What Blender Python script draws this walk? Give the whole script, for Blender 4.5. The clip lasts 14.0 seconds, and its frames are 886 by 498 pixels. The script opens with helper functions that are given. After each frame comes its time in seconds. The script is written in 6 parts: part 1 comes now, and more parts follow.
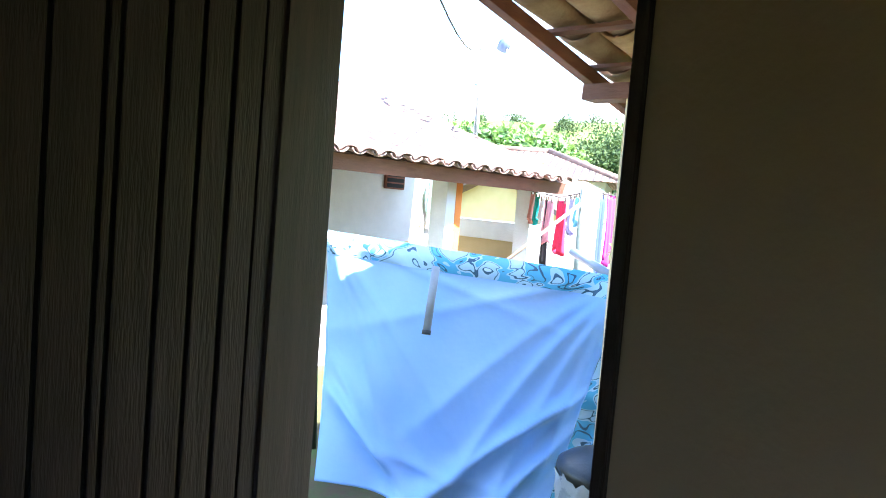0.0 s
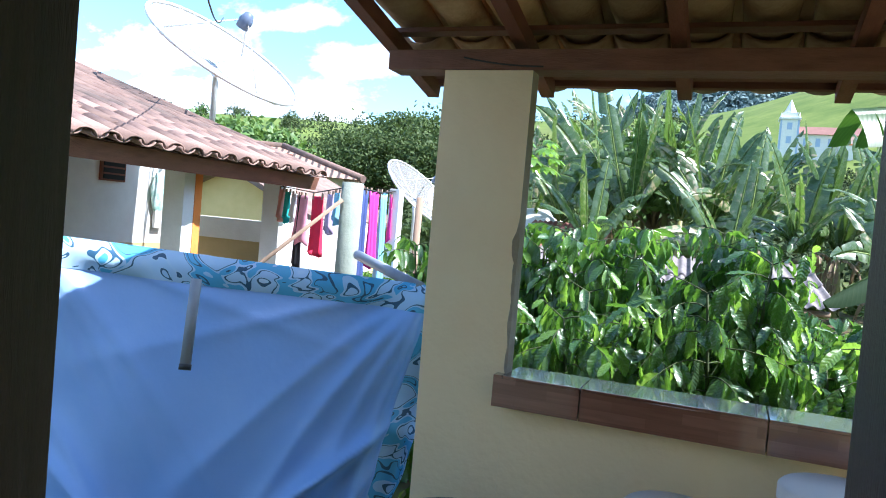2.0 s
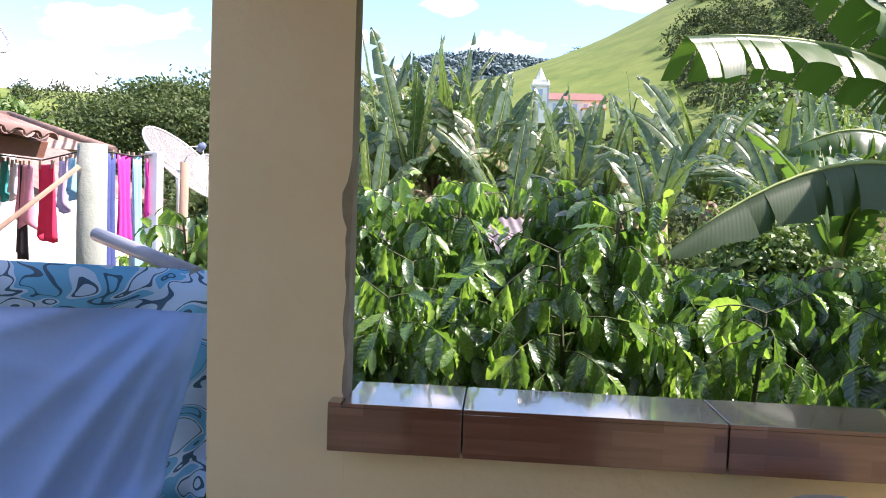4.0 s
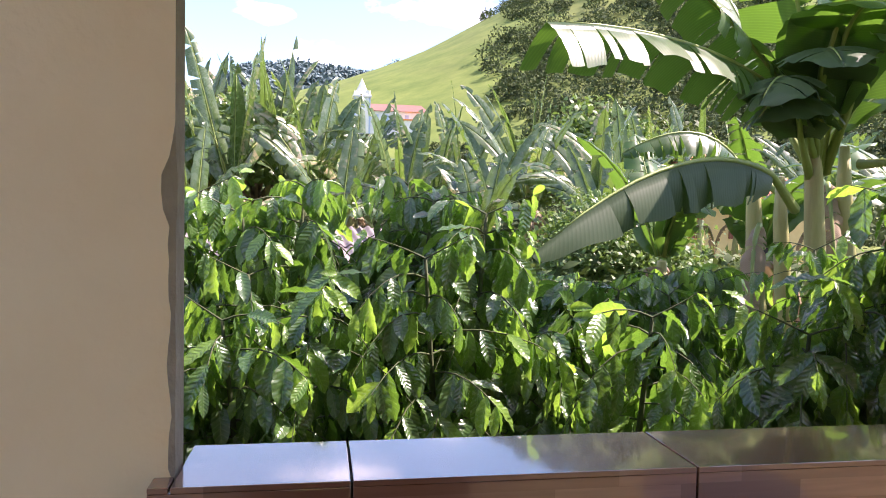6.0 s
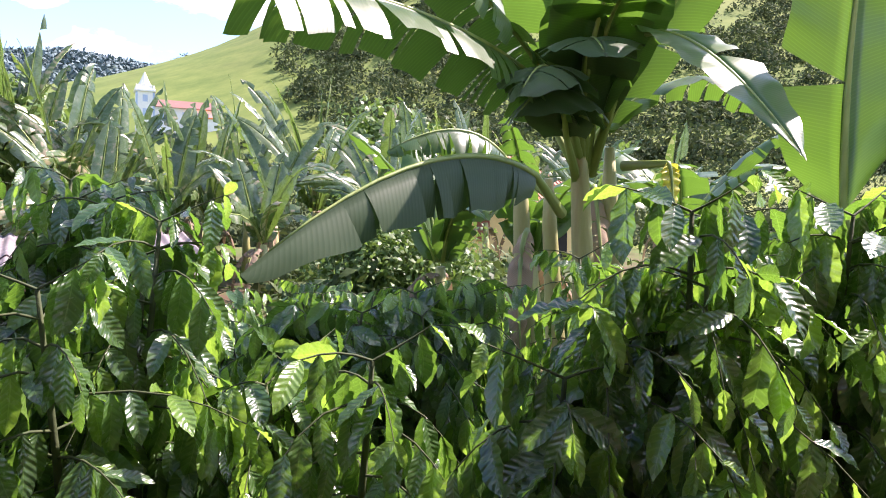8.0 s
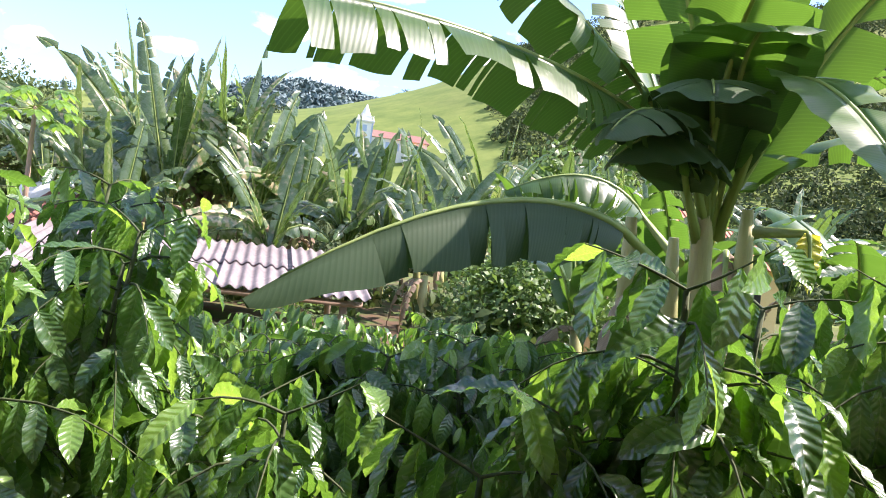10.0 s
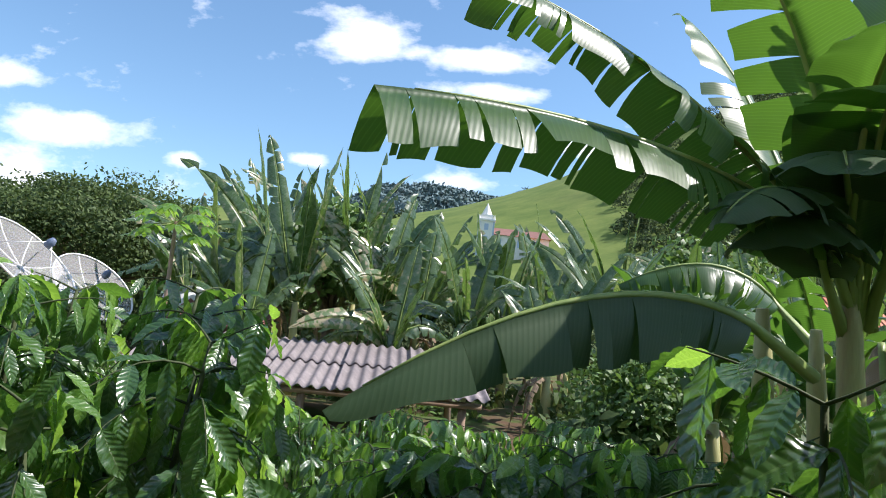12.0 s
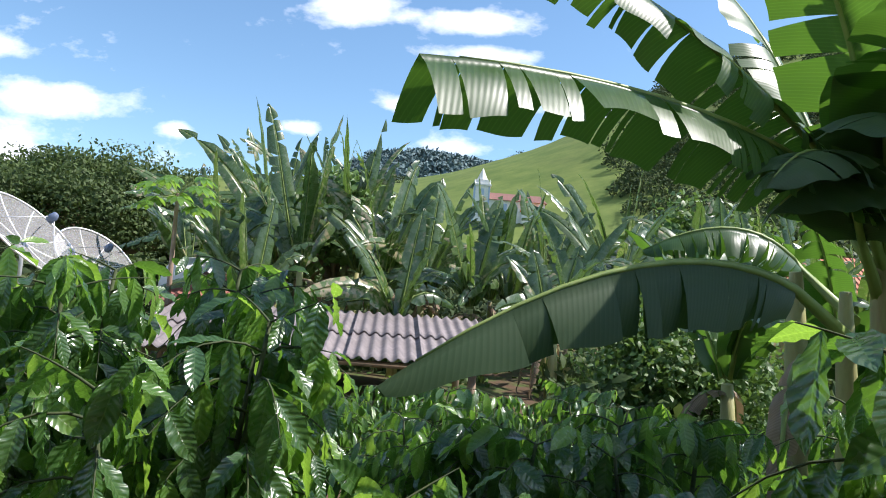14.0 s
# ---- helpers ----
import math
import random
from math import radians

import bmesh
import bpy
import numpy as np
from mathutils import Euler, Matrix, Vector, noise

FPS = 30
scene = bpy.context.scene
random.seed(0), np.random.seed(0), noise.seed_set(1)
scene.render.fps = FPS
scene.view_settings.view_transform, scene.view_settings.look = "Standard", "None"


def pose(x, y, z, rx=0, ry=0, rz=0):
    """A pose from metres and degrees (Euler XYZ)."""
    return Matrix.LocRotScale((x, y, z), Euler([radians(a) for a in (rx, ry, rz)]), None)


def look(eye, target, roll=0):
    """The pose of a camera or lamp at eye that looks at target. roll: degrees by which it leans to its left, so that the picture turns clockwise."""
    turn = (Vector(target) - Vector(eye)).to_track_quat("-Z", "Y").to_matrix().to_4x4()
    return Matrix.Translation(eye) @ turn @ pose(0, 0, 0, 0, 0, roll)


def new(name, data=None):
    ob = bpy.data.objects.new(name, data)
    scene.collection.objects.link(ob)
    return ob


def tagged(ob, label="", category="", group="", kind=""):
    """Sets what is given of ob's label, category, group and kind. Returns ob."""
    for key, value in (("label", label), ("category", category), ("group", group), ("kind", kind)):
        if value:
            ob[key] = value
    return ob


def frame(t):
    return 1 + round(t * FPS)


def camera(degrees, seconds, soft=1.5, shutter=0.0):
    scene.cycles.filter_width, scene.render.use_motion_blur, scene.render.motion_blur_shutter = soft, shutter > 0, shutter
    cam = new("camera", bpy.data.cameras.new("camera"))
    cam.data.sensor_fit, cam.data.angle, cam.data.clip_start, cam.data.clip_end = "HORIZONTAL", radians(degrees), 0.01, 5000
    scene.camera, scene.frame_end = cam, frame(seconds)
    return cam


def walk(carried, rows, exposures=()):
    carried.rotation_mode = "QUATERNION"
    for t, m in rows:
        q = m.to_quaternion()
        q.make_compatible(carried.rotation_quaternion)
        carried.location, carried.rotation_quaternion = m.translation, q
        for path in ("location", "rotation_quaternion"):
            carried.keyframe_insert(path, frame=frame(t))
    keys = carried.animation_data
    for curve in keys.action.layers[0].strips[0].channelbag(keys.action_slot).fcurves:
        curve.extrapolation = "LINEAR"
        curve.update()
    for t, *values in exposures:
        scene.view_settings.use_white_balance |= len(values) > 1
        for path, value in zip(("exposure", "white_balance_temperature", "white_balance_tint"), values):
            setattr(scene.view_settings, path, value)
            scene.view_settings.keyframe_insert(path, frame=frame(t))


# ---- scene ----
cam = camera(62.0, 14.0, soft=1.0)
PATH = [
    (0, (0.08, 0.547, 1.519), (-1.268, 2.019, 1.39), 4.8),
    (0.5, (-0.116, 0.599, 1.523), (-1.31, 2.2, 1.411), 5.4),
    (1, (-0.267, 0.68, 1.513), (-1.309, 2.384, 1.419), 5.2),
    (1.5, (-0.414, 0.827, 1.508), (-1.307, 2.614, 1.426), 4.9),
    (2, (-0.531, 0.975, 1.487), (-1.264, 2.835, 1.415), 5.0),
    (2.5, (-0.672, 1.145, 1.495), (-1.224, 3.065, 1.409), 4.5),
    (3, (-0.737, 1.342, 1.492), (-1.118, 3.302, 1.381), 3.9),
    (3.2, (-0.774, 1.467, 1.473), (-1.09, 3.438, 1.349), 3.3),
    (5.3, (-0.957, 2.004, 1.399), (-0.871, 4.0, 1.307), 1.6),
    (5.5, (-0.965, 2.069, 1.389), (-0.82, 4.062, 1.314), 1.4),
    (6, (-0.991, 2.224, 1.387), (-0.667, 4.196, 1.312), 1.0),
    (6.5, (-0.961, 2.389, 1.384), (-0.424, 4.314, 1.302), 0.5),
    (7, (-0.779, 2.525, 1.389), (-0.108, 4.407, 1.307), 0.0),
    (7.5, (-0.597, 2.664, 1.413), (0.175, 4.508, 1.34), -0.6),
    (7.7, (-0.565, 2.753, 1.41), (0.284, 4.563, 1.348), 0.4),
    (9.8, (0.127, 2.939, 1.465), (0.538, 4.896, 1.465), 6.9),
    (10, (0.141, 2.923, 1.464), (0.481, 4.894, 1.481), 7.4),
    (10.5, (0.195, 2.974, 1.467), (0.356, 4.966, 1.553), 8.0),
    (11, (0.268, 3.067, 1.488), (0.305, 5.061, 1.631), 7.6),
    (11.5, (0.289, 3.155, 1.493), (0.276, 5.145, 1.689), 7.0),
    (12, (0.27, 3.115, 1.497), (0.247, 5.1, 1.735), 6.1),
    (12.5, (0.248, 3.074, 1.508), (0.221, 5.056, 1.776), 5.0),
    (13, (0.19, 3.079, 1.508), (0.186, 5.064, 1.751), 4.3),
    (13.5, (0.131, 3.119, 1.508), (0.148, 5.11, 1.693), 4.1),
    (14, (0.097, 3.147, 1.506), (0.095, 5.142, 1.653), 4.9),
]
walk(cam, [(t, look(eye, target, roll)) for t, eye, target, roll in PATH],
     [(0, 3.15, 5700, 15), (0.5, 2.75, 5700, 15), (1.0, 2.2, 5600, 12), (1.5, 1.8, 5700, 13), (2.0, 1.5, 5700, 14), (2.5, 1.35, 5750, 17), (3.0, 1.37, 6050, 23), (5.4, 1.72, 6900, 38), (6.5, 1.72, 6900, 40), (7.5, 1.68, 6700, 39),
      (9.8, 1.65, 6650, 30), (10.5, 1.46, 6600, 25), (11.0, 1.12, 6500, 20), (12.0, 0.66, 6300, 17), (14.0, 0.66, 6300, 17)])

# ---- world, sun and sky ----
SUN_DIR = Vector((0.80, 0.05, 0.95)).normalized()
SUN_EL = math.asin(SUN_DIR.z)
SUN_AZ = math.atan2(SUN_DIR.x, SUN_DIR.y)


def link(nt, a, ao, b, bi):
    nt.links.new(a.outputs[ao], b.inputs[bi])


def node(nt, kind, **kw):
    n = nt.nodes.new(kind)
    for k, v in kw.items():
        n.inputs[k].default_value = v
    return n


def math_node(nt, op, a, b=None):
    n = nt.nodes.new("ShaderNodeMath")
    n.operation = op
    for i, v in enumerate((a, b)):
        if v is None:
            continue
        if isinstance(v, (int, float)):
            n.inputs[i].default_value = v
        else:
            nt.links.new(v, n.inputs[i])
    return n.outputs[0]


def mix_rgb(nt, fac, a, b, mode="MIX"):
    n = nt.nodes.new("ShaderNodeMix")
    n.data_type, n.blend_type = "RGBA", mode
    for sock, v in ((n.inputs[0], fac), (n.inputs[6], a), (n.inputs[7], b)):
        if isinstance(v, bpy.types.NodeSocket):
            nt.links.new(v, sock)
        elif isinstance(v, (int, float)):
            sock.default_value = v
        else:
            sock.default_value = (*v, 1.0)
    return n.outputs[2]


def ramp(nt, fac, lo, hi):
    n = nt.nodes.new("ShaderNodeMapRange")
    n.inputs[1].default_value, n.inputs[2].default_value = lo, hi
    n.clamp = True
    nt.links.new(fac, n.inputs[0])
    return n.outputs[0]


world = bpy.data.worlds.new("daylight")
scene.world = world
world.use_nodes = True
wt = world.node_tree
wt.nodes.clear()
sky = wt.nodes.new("ShaderNodeTexSky")
sky.sky_type, sky.sun_disc = "NISHITA", False
sky.sun_elevation, sky.sun_rotation = SUN_EL, SUN_AZ
sky.altitude, sky.air_density, sky.dust_density, sky.ozone_density = 0, 1.0, 0.3, 1.0
wc = wt.nodes.new("ShaderNodeTexCoord")
sep = wt.nodes.new("ShaderNodeSeparateXYZ")
link(wt, wc, "Generated", sep, 0)
# cumulus field on a flat layer overhead
zc = math_node(wt, "MAXIMUM", math_node(wt, "ADD", sep.outputs[2], 0.10), 0.03)
comb = wt.nodes.new("ShaderNodeCombineXYZ")
wt.links.new(math_node(wt, "DIVIDE", sep.outputs[0], zc), comb.inputs[0])
wt.links.new(math_node(wt, "DIVIDE", sep.outputs[1], zc), comb.inputs[1])
comb.inputs[2].default_value = 7.3
cl = node(wt, "ShaderNodeTexNoise", Scale=1.7, Detail=7.0, Roughness=0.52)
link(wt, comb, 0, cl, "Vector")
# the clouds over the valley to the north, each at its bearing and height: tan(bearing), tan(height), half sizes
CLOUDS = [(-0.55, 0.236, 0.105, 0.026), (-0.155, 0.405, 0.075, 0.042), (0.0, 0.393, 0.13, 0.018), (0.046, 0.347, 0.07, 0.014), (-0.38, 0.207, 0.03, 0.011),
          (-0.213, 0.224, 0.03, 0.011), (-0.60, 0.15, 0.07, 0.05), (-0.95, 0.25, 0.17, 0.045), (-0.80, 0.175, 0.25, 0.042), (-0.66, 0.30, 0.09, 0.022),
          (-0.07, 0.268, 0.035, 0.012), (0.17, 0.285, 0.06, 0.02), (0.0, 0.215, 0.05, 0.014)]
yc = math_node(wt, "MAXIMUM", sep.outputs[1], 0.05)
cu, cv = math_node(wt, "DIVIDE", sep.outputs[0], yc), math_node(wt, "DIVIDE", sep.outputs[2], yc)
puff = None
for ua, va, wu, wv in CLOUDS:
    du = math_node(wt, "POWER", math_node(wt, "MULTIPLY", math_node(wt, "SUBTRACT", cu, ua), 1 / wu), 2.0)
    dv = math_node(wt, "POWER", math_node(wt, "MULTIPLY", math_node(wt, "SUBTRACT", cv, va), 1 / wv), 2.0)
    one = math_node(wt, "EXPONENT", math_node(wt, "MULTIPLY", math_node(wt, "ADD", du, dv), -1.0))
    puff = one if puff is None else math_node(wt, "MAXIMUM", puff, one)
comb2 = wt.nodes.new("ShaderNodeCombineXYZ")
wt.links.new(cu, comb2.inputs[0])
wt.links.new(math_node(wt, "MULTIPLY", cv, 1.8), comb2.inputs[1])
cl2 = node(wt, "ShaderNodeTexNoise", Scale=11.0, Detail=8.0, Roughness=0.6)
link(wt, comb2, 0, cl2, "Vector")
north = ramp(wt, math_node(wt, "ADD", puff, math_node(wt, "MULTIPLY", math_node(wt, "SUBTRACT", cl2.outputs[0], 0.5), 2.1)), 0.26, 1.05)
open_sky = ramp(wt, cl.outputs[0], 0.54, 0.62)
ahead = math_node(wt, "MULTIPLY", ramp(wt, sep.outputs[1], 0.30, 0.42), ramp(wt, cv, 0.62, 0.5))
cover = math_node(wt, "ADD", math_node(wt, "MULTIPLY", north, ahead), math_node(wt, "MULTIPLY", open_sky, math_node(wt, "SUBTRACT", 1.0, ahead)))
clear = mix_rgb(wt, 1.0, sky.outputs[0], (0.80, 0.98, 1.0), "MULTIPLY")
skyc = mix_rgb(wt, cover, clear, (8.5, 8.8, 9.2))
bg = node(wt, "ShaderNodeBackground", Strength=0.125)
wt.links.new(skyc, bg.inputs[0])
wo = wt.nodes.new("ShaderNodeOutputWorld")
link(wt, bg, 0, wo, 0)

sun_data = bpy.data.lights.new("sun", "SUN")
sun_data.energy, sun_data.angle, sun_data.color = 5.0, radians(0.53), (1.0, 0.95, 0.87)
sun = new("sun", sun_data)
sun.matrix_world = look((30, 18, 60), Vector((30, 18, 60)) - SUN_DIR)

# ---- materials ----


def principled(name):
    m = bpy.data.materials.new(name)
    m.use_nodes = True
    nt = m.node_tree
    return m, nt, nt.nodes["Principled BSDF"], nt.nodes["Material Output"]


def mat(name, c1, c2, rough=0.8, scale=6.0, big=0.8, bump=0.15, bscale=70.0, metal=0.0, spec=0.4, c3=None, vary=0.0,
        stretch=(1, 1, 1), spots=0.5):
    """Two scales of colour variation, grain relief; vary: brightness change from piece to piece."""
    m, nt, bs, out = principled(name)
    tc = nt.nodes.new("ShaderNodeTexCoord")
    mp = nt.nodes.new("ShaderNodeMapping")
    mp.inputs["Scale"].default_value = stretch
    link(nt, tc, "Object", mp, 0)
    n1 = node(nt, "ShaderNodeTexNoise", Scale=scale, Detail=6.0, Roughness=0.62)
    n2 = node(nt, "ShaderNodeTexNoise", Scale=big, Detail=4.0, Roughness=0.6)
    n3 = node(nt, "ShaderNodeTexNoise", Scale=bscale, Detail=3.0)
    for n in (n1, n2, n3):
        link(nt, mp, 0, n, "Vector")
    col = mix_rgb(nt, ramp(nt, n1.outputs[0], 0.32, 0.68), c1, c2)
    if c3:
        col = mix_rgb(nt, math_node(nt, "MULTIPLY", ramp(nt, n2.outputs[0], spots, spots + 0.18), 0.85), col, c3)
    if vary:
        oi = nt.nodes.new("ShaderNodeObjectInfo")
        hs = nt.nodes.new("ShaderNodeHueSaturation")
        v = math_node(nt, "ADD", math_node(nt, "MULTIPLY", oi.outputs["Random"], 2 * vary), 1 - vary)
        nt.links.new(v, hs.inputs["Value"])
        nt.links.new(col, hs.inputs["Color"])
        col = hs.outputs[0]
    nt.links.new(col, bs.inputs["Base Color"])
    rr = math_node(nt, "ADD", math_node(nt, "MULTIPLY", n1.outputs[0], 0.25), rough - 0.125)
    nt.links.new(rr, bs.inputs["Roughness"])
    bs.inputs["Metallic"].default_value = metal
    bs.inputs["Specular IOR Level"].default_value = spec
    bp = node(nt, "ShaderNodeBump", Strength=bump, Distance=0.01)
    nt.links.new(math_node(nt, "ADD", n3.outputs[0], n1.outputs[0]), bp.inputs["Height"])
    link(nt, bp, 0, bs, "Normal")
    return m


def leaf_mat(name, dark, light, trans_col, trans=0.35, rough=0.32, veins=14.0, slant=3.0, vein_col=None, vbump=0.5, dry=None, spec=0.5):
    """Leaf skin with midrib and side veins from its own length and width; light shines through it."""
    m, nt, bs, out = principled(name)
    uv = nt.nodes.new("ShaderNodeUVMap")
    sp = nt.nodes.new("ShaderNodeSeparateXYZ")
    link(nt, uv, 0, sp, 0)
    geo = nt.nodes.new("ShaderNodeNewGeometry")
    oi = nt.nodes.new("ShaderNodeObjectInfo")
    rnd = math_node(nt, "FRACT", math_node(nt, "ADD", geo.outputs["Random Per Island"], oi.outputs["Random"]))
    off = math_node(nt, "ABSOLUTE", math_node(nt, "SUBTRACT", sp.outputs[0], 0.5))
    ph = math_node(nt, "MULTIPLY", math_node(nt, "SUBTRACT", sp.outputs[1], math_node(nt, "MULTIPLY", off, slant / veins)), veins * 6.2832)
    wave = math_node(nt, "COSINE", ph)
    vein = math_node(nt, "POWER", math_node(nt, "MULTIPLY", math_node(nt, "ADD", wave, 1.0), 0.5), 8.0)
    rib = math_node(nt, "LESS_THAN", off, 0.025)
    vein = math_node(nt, "MAXIMUM", math_node(nt, "MULTIPLY", vein, 0.6), rib)
    tc = nt.nodes.new("ShaderNodeTexCoord")
    n1 = node(nt, "ShaderNodeTexNoise", Scale=9.0, Detail=5.0)
    link(nt, tc, "Object", n1, "Vector")
    col = mix_rgb(nt, rnd, dark, light)
    col = mix_rgb(nt, math_node(nt, "MULTIPLY", ramp(nt, n1.outputs[0], 0.35, 0.7), 0.35), col, light)
    if dry:
        edge = ramp(nt, math_node(nt, "ADD", n1.outputs[0], math_node(nt, "MULTIPLY", rnd, 0.35)), 0.82, 0.90)
        col = mix_rgb(nt, edge, col, dry)
    col = mix_rgb(nt, math_node(nt, "MULTIPLY", vein, 0.6), col, vein_col or light)
    nt.links.new(col, bs.inputs["Base Color"])
    nt.links.new(math_node(nt, "ADD", math_node(nt, "MULTIPLY", n1.outputs[0], 0.3), rough - 0.15), bs.inputs["Roughness"])
    bs.inputs["Specular IOR Level"].default_value = spec
    bp = node(nt, "ShaderNodeBump", Strength=vbump, Distance=0.004)
    nt.links.new(math_node(nt, "SUBTRACT", math_node(nt, "MULTIPLY", wave, -0.5), math_node(nt, "MULTIPLY", rib, 1.0)), bp.inputs["Height"])
    link(nt, bp, 0, bs, "Normal")
    tr = nt.nodes.new("ShaderNodeBsdfTranslucent")
    nt.links.new(mix_rgb(nt, math_node(nt, "MULTIPLY", vein, 0.5), mix_rgb(nt, 0.45, trans_col, col), trans_col), tr.inputs[0])
    ms = nt.nodes.new("ShaderNodeMixShader")
    ms.inputs[0].default_value = trans
    link(nt, bs, 0, ms, 1)
    link(nt, tr, 0, ms, 2)
    link(nt, ms, 0, out, 0)
    return m


def sill_mat():
    """Polished porcelain printed with short wooden staves."""
    m, nt, bs, out = principled("wood_look_porcelain")
    tc = nt.nodes.new("ShaderNodeTexCoord")
    sp = nt.nodes.new("ShaderNodeSeparateXYZ")
    link(nt, tc, "Object", sp, 0)
    cb = nt.nodes.new("ShaderNodeCombineXYZ")
    nt.links.new(sp.outputs[0], cb.inputs[0])
    nt.links.new(math_node(nt, "ADD", sp.outputs[1], sp.outputs[2]), cb.inputs[1])
    br = node(nt, "ShaderNodeTexBrick", Scale=1.0)
    br.inputs["Color1"].default_value = (0.20, 0.085, 0.055, 1)
    br.inputs["Color2"].default_value = (0.32, 0.16, 0.11, 1)
    br.inputs["Mortar"].default_value = (0.22, 0.10, 0.065, 1)
    br.inputs["Mortar Size"].default_value = 0.0004
    br.inputs["Brick Width"].default_value = 0.21
    br.inputs["Row Height"].default_value = 0.034
    link(nt, cb, 0, br, "Vector")
    mp = nt.nodes.new("ShaderNodeMapping")
    mp.inputs["Scale"].default_value = (3, 40, 40)
    link(nt, tc, "Object", mp, 0)
    n1 = node(nt, "ShaderNodeTexNoise", Scale=2.0, Detail=5.0)
    link(nt, mp, 0, n1, "Vector")
    col = mix_rgb(nt, math_node(nt, "MULTIPLY", ramp(nt, n1.outputs[0], 0.35, 0.7), 0.45), br.outputs[0], (0.15, 0.06, 0.04))
    nt.links.new(col, bs.inputs["Base Color"])
    bs.inputs["Roughness"].default_value = 0.22
    bs.inputs["Specular IOR Level"].default_value = 0.7
    bs.inputs["Coat Weight"].default_value = 1.0
    bs.inputs["Coat Roughness"].default_value = 0.05
    bs.inputs["Coat IOR"].default_value = 1.7
    return m


M_PLASTER = mat("cream_plaster", (0.89, 0.70, 0.44), (0.92, 0.75, 0.49), 0.88, 5, 1.3, 0.25, 40, c3=(0.84, 0.64, 0.40), spots=0.56)
M_RAW = mat("bare_cement", (0.30, 0.27, 0.23), (0.40, 0.36, 0.30), 0.95, 14, 2, 0.6, 60)
M_INNER = mat("inner_wall_paint", (0.56, 0.41, 0.28), (0.60, 0.45, 0.31), 0.9, 4, 0.9, 0.2, 45, c3=(0.50, 0.37, 0.25))
M_DOOR = mat("dark_varnished_wood", (0.045, 0.031, 0.029), (0.08, 0.055, 0.05), 0.45, 5, 1.5, 0.3, 30, stretch=(9, 9, 0.7), c3=(0.05, 0.036, 0.033))
M_BEAM = mat("red_brown_timber", (0.16, 0.068, 0.045), (0.25, 0.115, 0.075), 0.7, 6, 1.5, 0.35, 40, stretch=(1, 1, 5), c3=(0.16, 0.07, 0.045))
M_BEAM_Y = mat("oiled_rafter_timber", (0.17, 0.055, 0.033), (0.26, 0.10, 0.06), 0.65, 6, 1.5, 0.35, 40, stretch=(6, 1, 6), c3=(0.15, 0.06, 0.04))
M_TILE = mat("clay_roof_tile", (0.34, 0.19, 0.10), (0.52, 0.36, 0.20), 0.85, 9, 2.2, 0.4, 60, c3=(0.17, 0.11, 0.075), vary=0.45, spots=0.5)
M_TILE_OLD = mat("weathered_clay_tile", (0.17, 0.105, 0.085), (0.28, 0.19, 0.155), 0.9, 6, 1.2, 0.4, 50, c3=(0.10, 0.08, 0.07), vary=0.35, spots=0.48)
M_SILL = sill_mat()
M_GROUT = mat("grey_grout", (0.25, 0.23, 0.2), (0.33, 0.3, 0.27), 0.95)
M_FLOOR = mat("red_cement_floor", (0.26, 0.16, 0.12), (0.33, 0.21, 0.16), 0.6, 5, 1.0, 0.15, 50, c3=(0.2, 0.13, 0.1))
M_PORCH_BOUNCE = mat("pale_bounce_floor", (0.70, 0.65, 0.57), (0.77, 0.72, 0.64), 0.35, 5, 1.0, 0.1, 50, c3=(0.54, 0.49, 0.42))
M_YARD = mat("grey_concrete", (0.42, 0.40, 0.37), (0.50, 0.47, 0.43), 0.9, 5, 0.8, 0.3, 50, c3=(0.27, 0.25, 0.22))
M_TARP = mat("blue_vinyl", (0.26, 0.45, 0.88), (0.31, 0.50, 0.91), 0.36, 3, 1.0, 0.12, 25, spec=0.6, c3=(0.23, 0.41, 0.86), spots=0.55)
M_PIPE = mat("grey_enamel_pipe", (0.24, 0.26, 0.30), (0.31, 0.33, 0.37), 0.4, 8, 2, 0.05, 60, spec=0.5)
M_BLACK = mat("black_plastic", (0.018, 0.019, 0.021), (0.032, 0.033, 0.036), 0.4, 7, 2, 0.08, 60, spec=0.5)
M_WHITEP = mat("white_plastic", (0.66, 0.66, 0.66), (0.74, 0.74, 0.73), 0.45, 6, 1.5, 0.05, 50)
M_BAG = mat("translucent_grey_bag", (0.36, 0.38, 0.42), (0.5, 0.52, 0.56), 0.3, 8, 2, 0.3, 25, spec=0.6)
M_WHITE = mat("white_limewash", (0.74, 0.73, 0.70), (0.82, 0.81, 0.78), 0.9, 4, 0.8, 0.2, 40, c3=(0.66, 0.64, 0.60), spots=0.58)
M_TAN = mat("tan_dado_paint", (0.56, 0.43, 0.22), (0.62, 0.48, 0.26), 0.85, 4, 0.9, 0.2, 40, c3=(0.5, 0.38, 0.2))
M_ORANGE = mat("orange_paint", (0.78, 0.24, 0.05), (0.84, 0.29, 0.07), 0.8, 4, 0.9, 0.2, 40, c3=(0.68, 0.21, 0.05))
M_CONC_POST = mat("mossy_cement_pipe", (0.20, 0.23, 0.19), (0.28, 0.31, 0.26), 0.9, 8, 1.4, 0.35, 50, c3=(0.22, 0.26, 0.2))
M_FIBRE = mat("fibre_cement_sheet", (0.16, 0.14, 0.14), (0.26, 0.23, 0.225), 0.92, 7, 0.9, 0.35, 60, c3=(0.12, 0.105, 0.10), vary=0.15, spots=0.47)
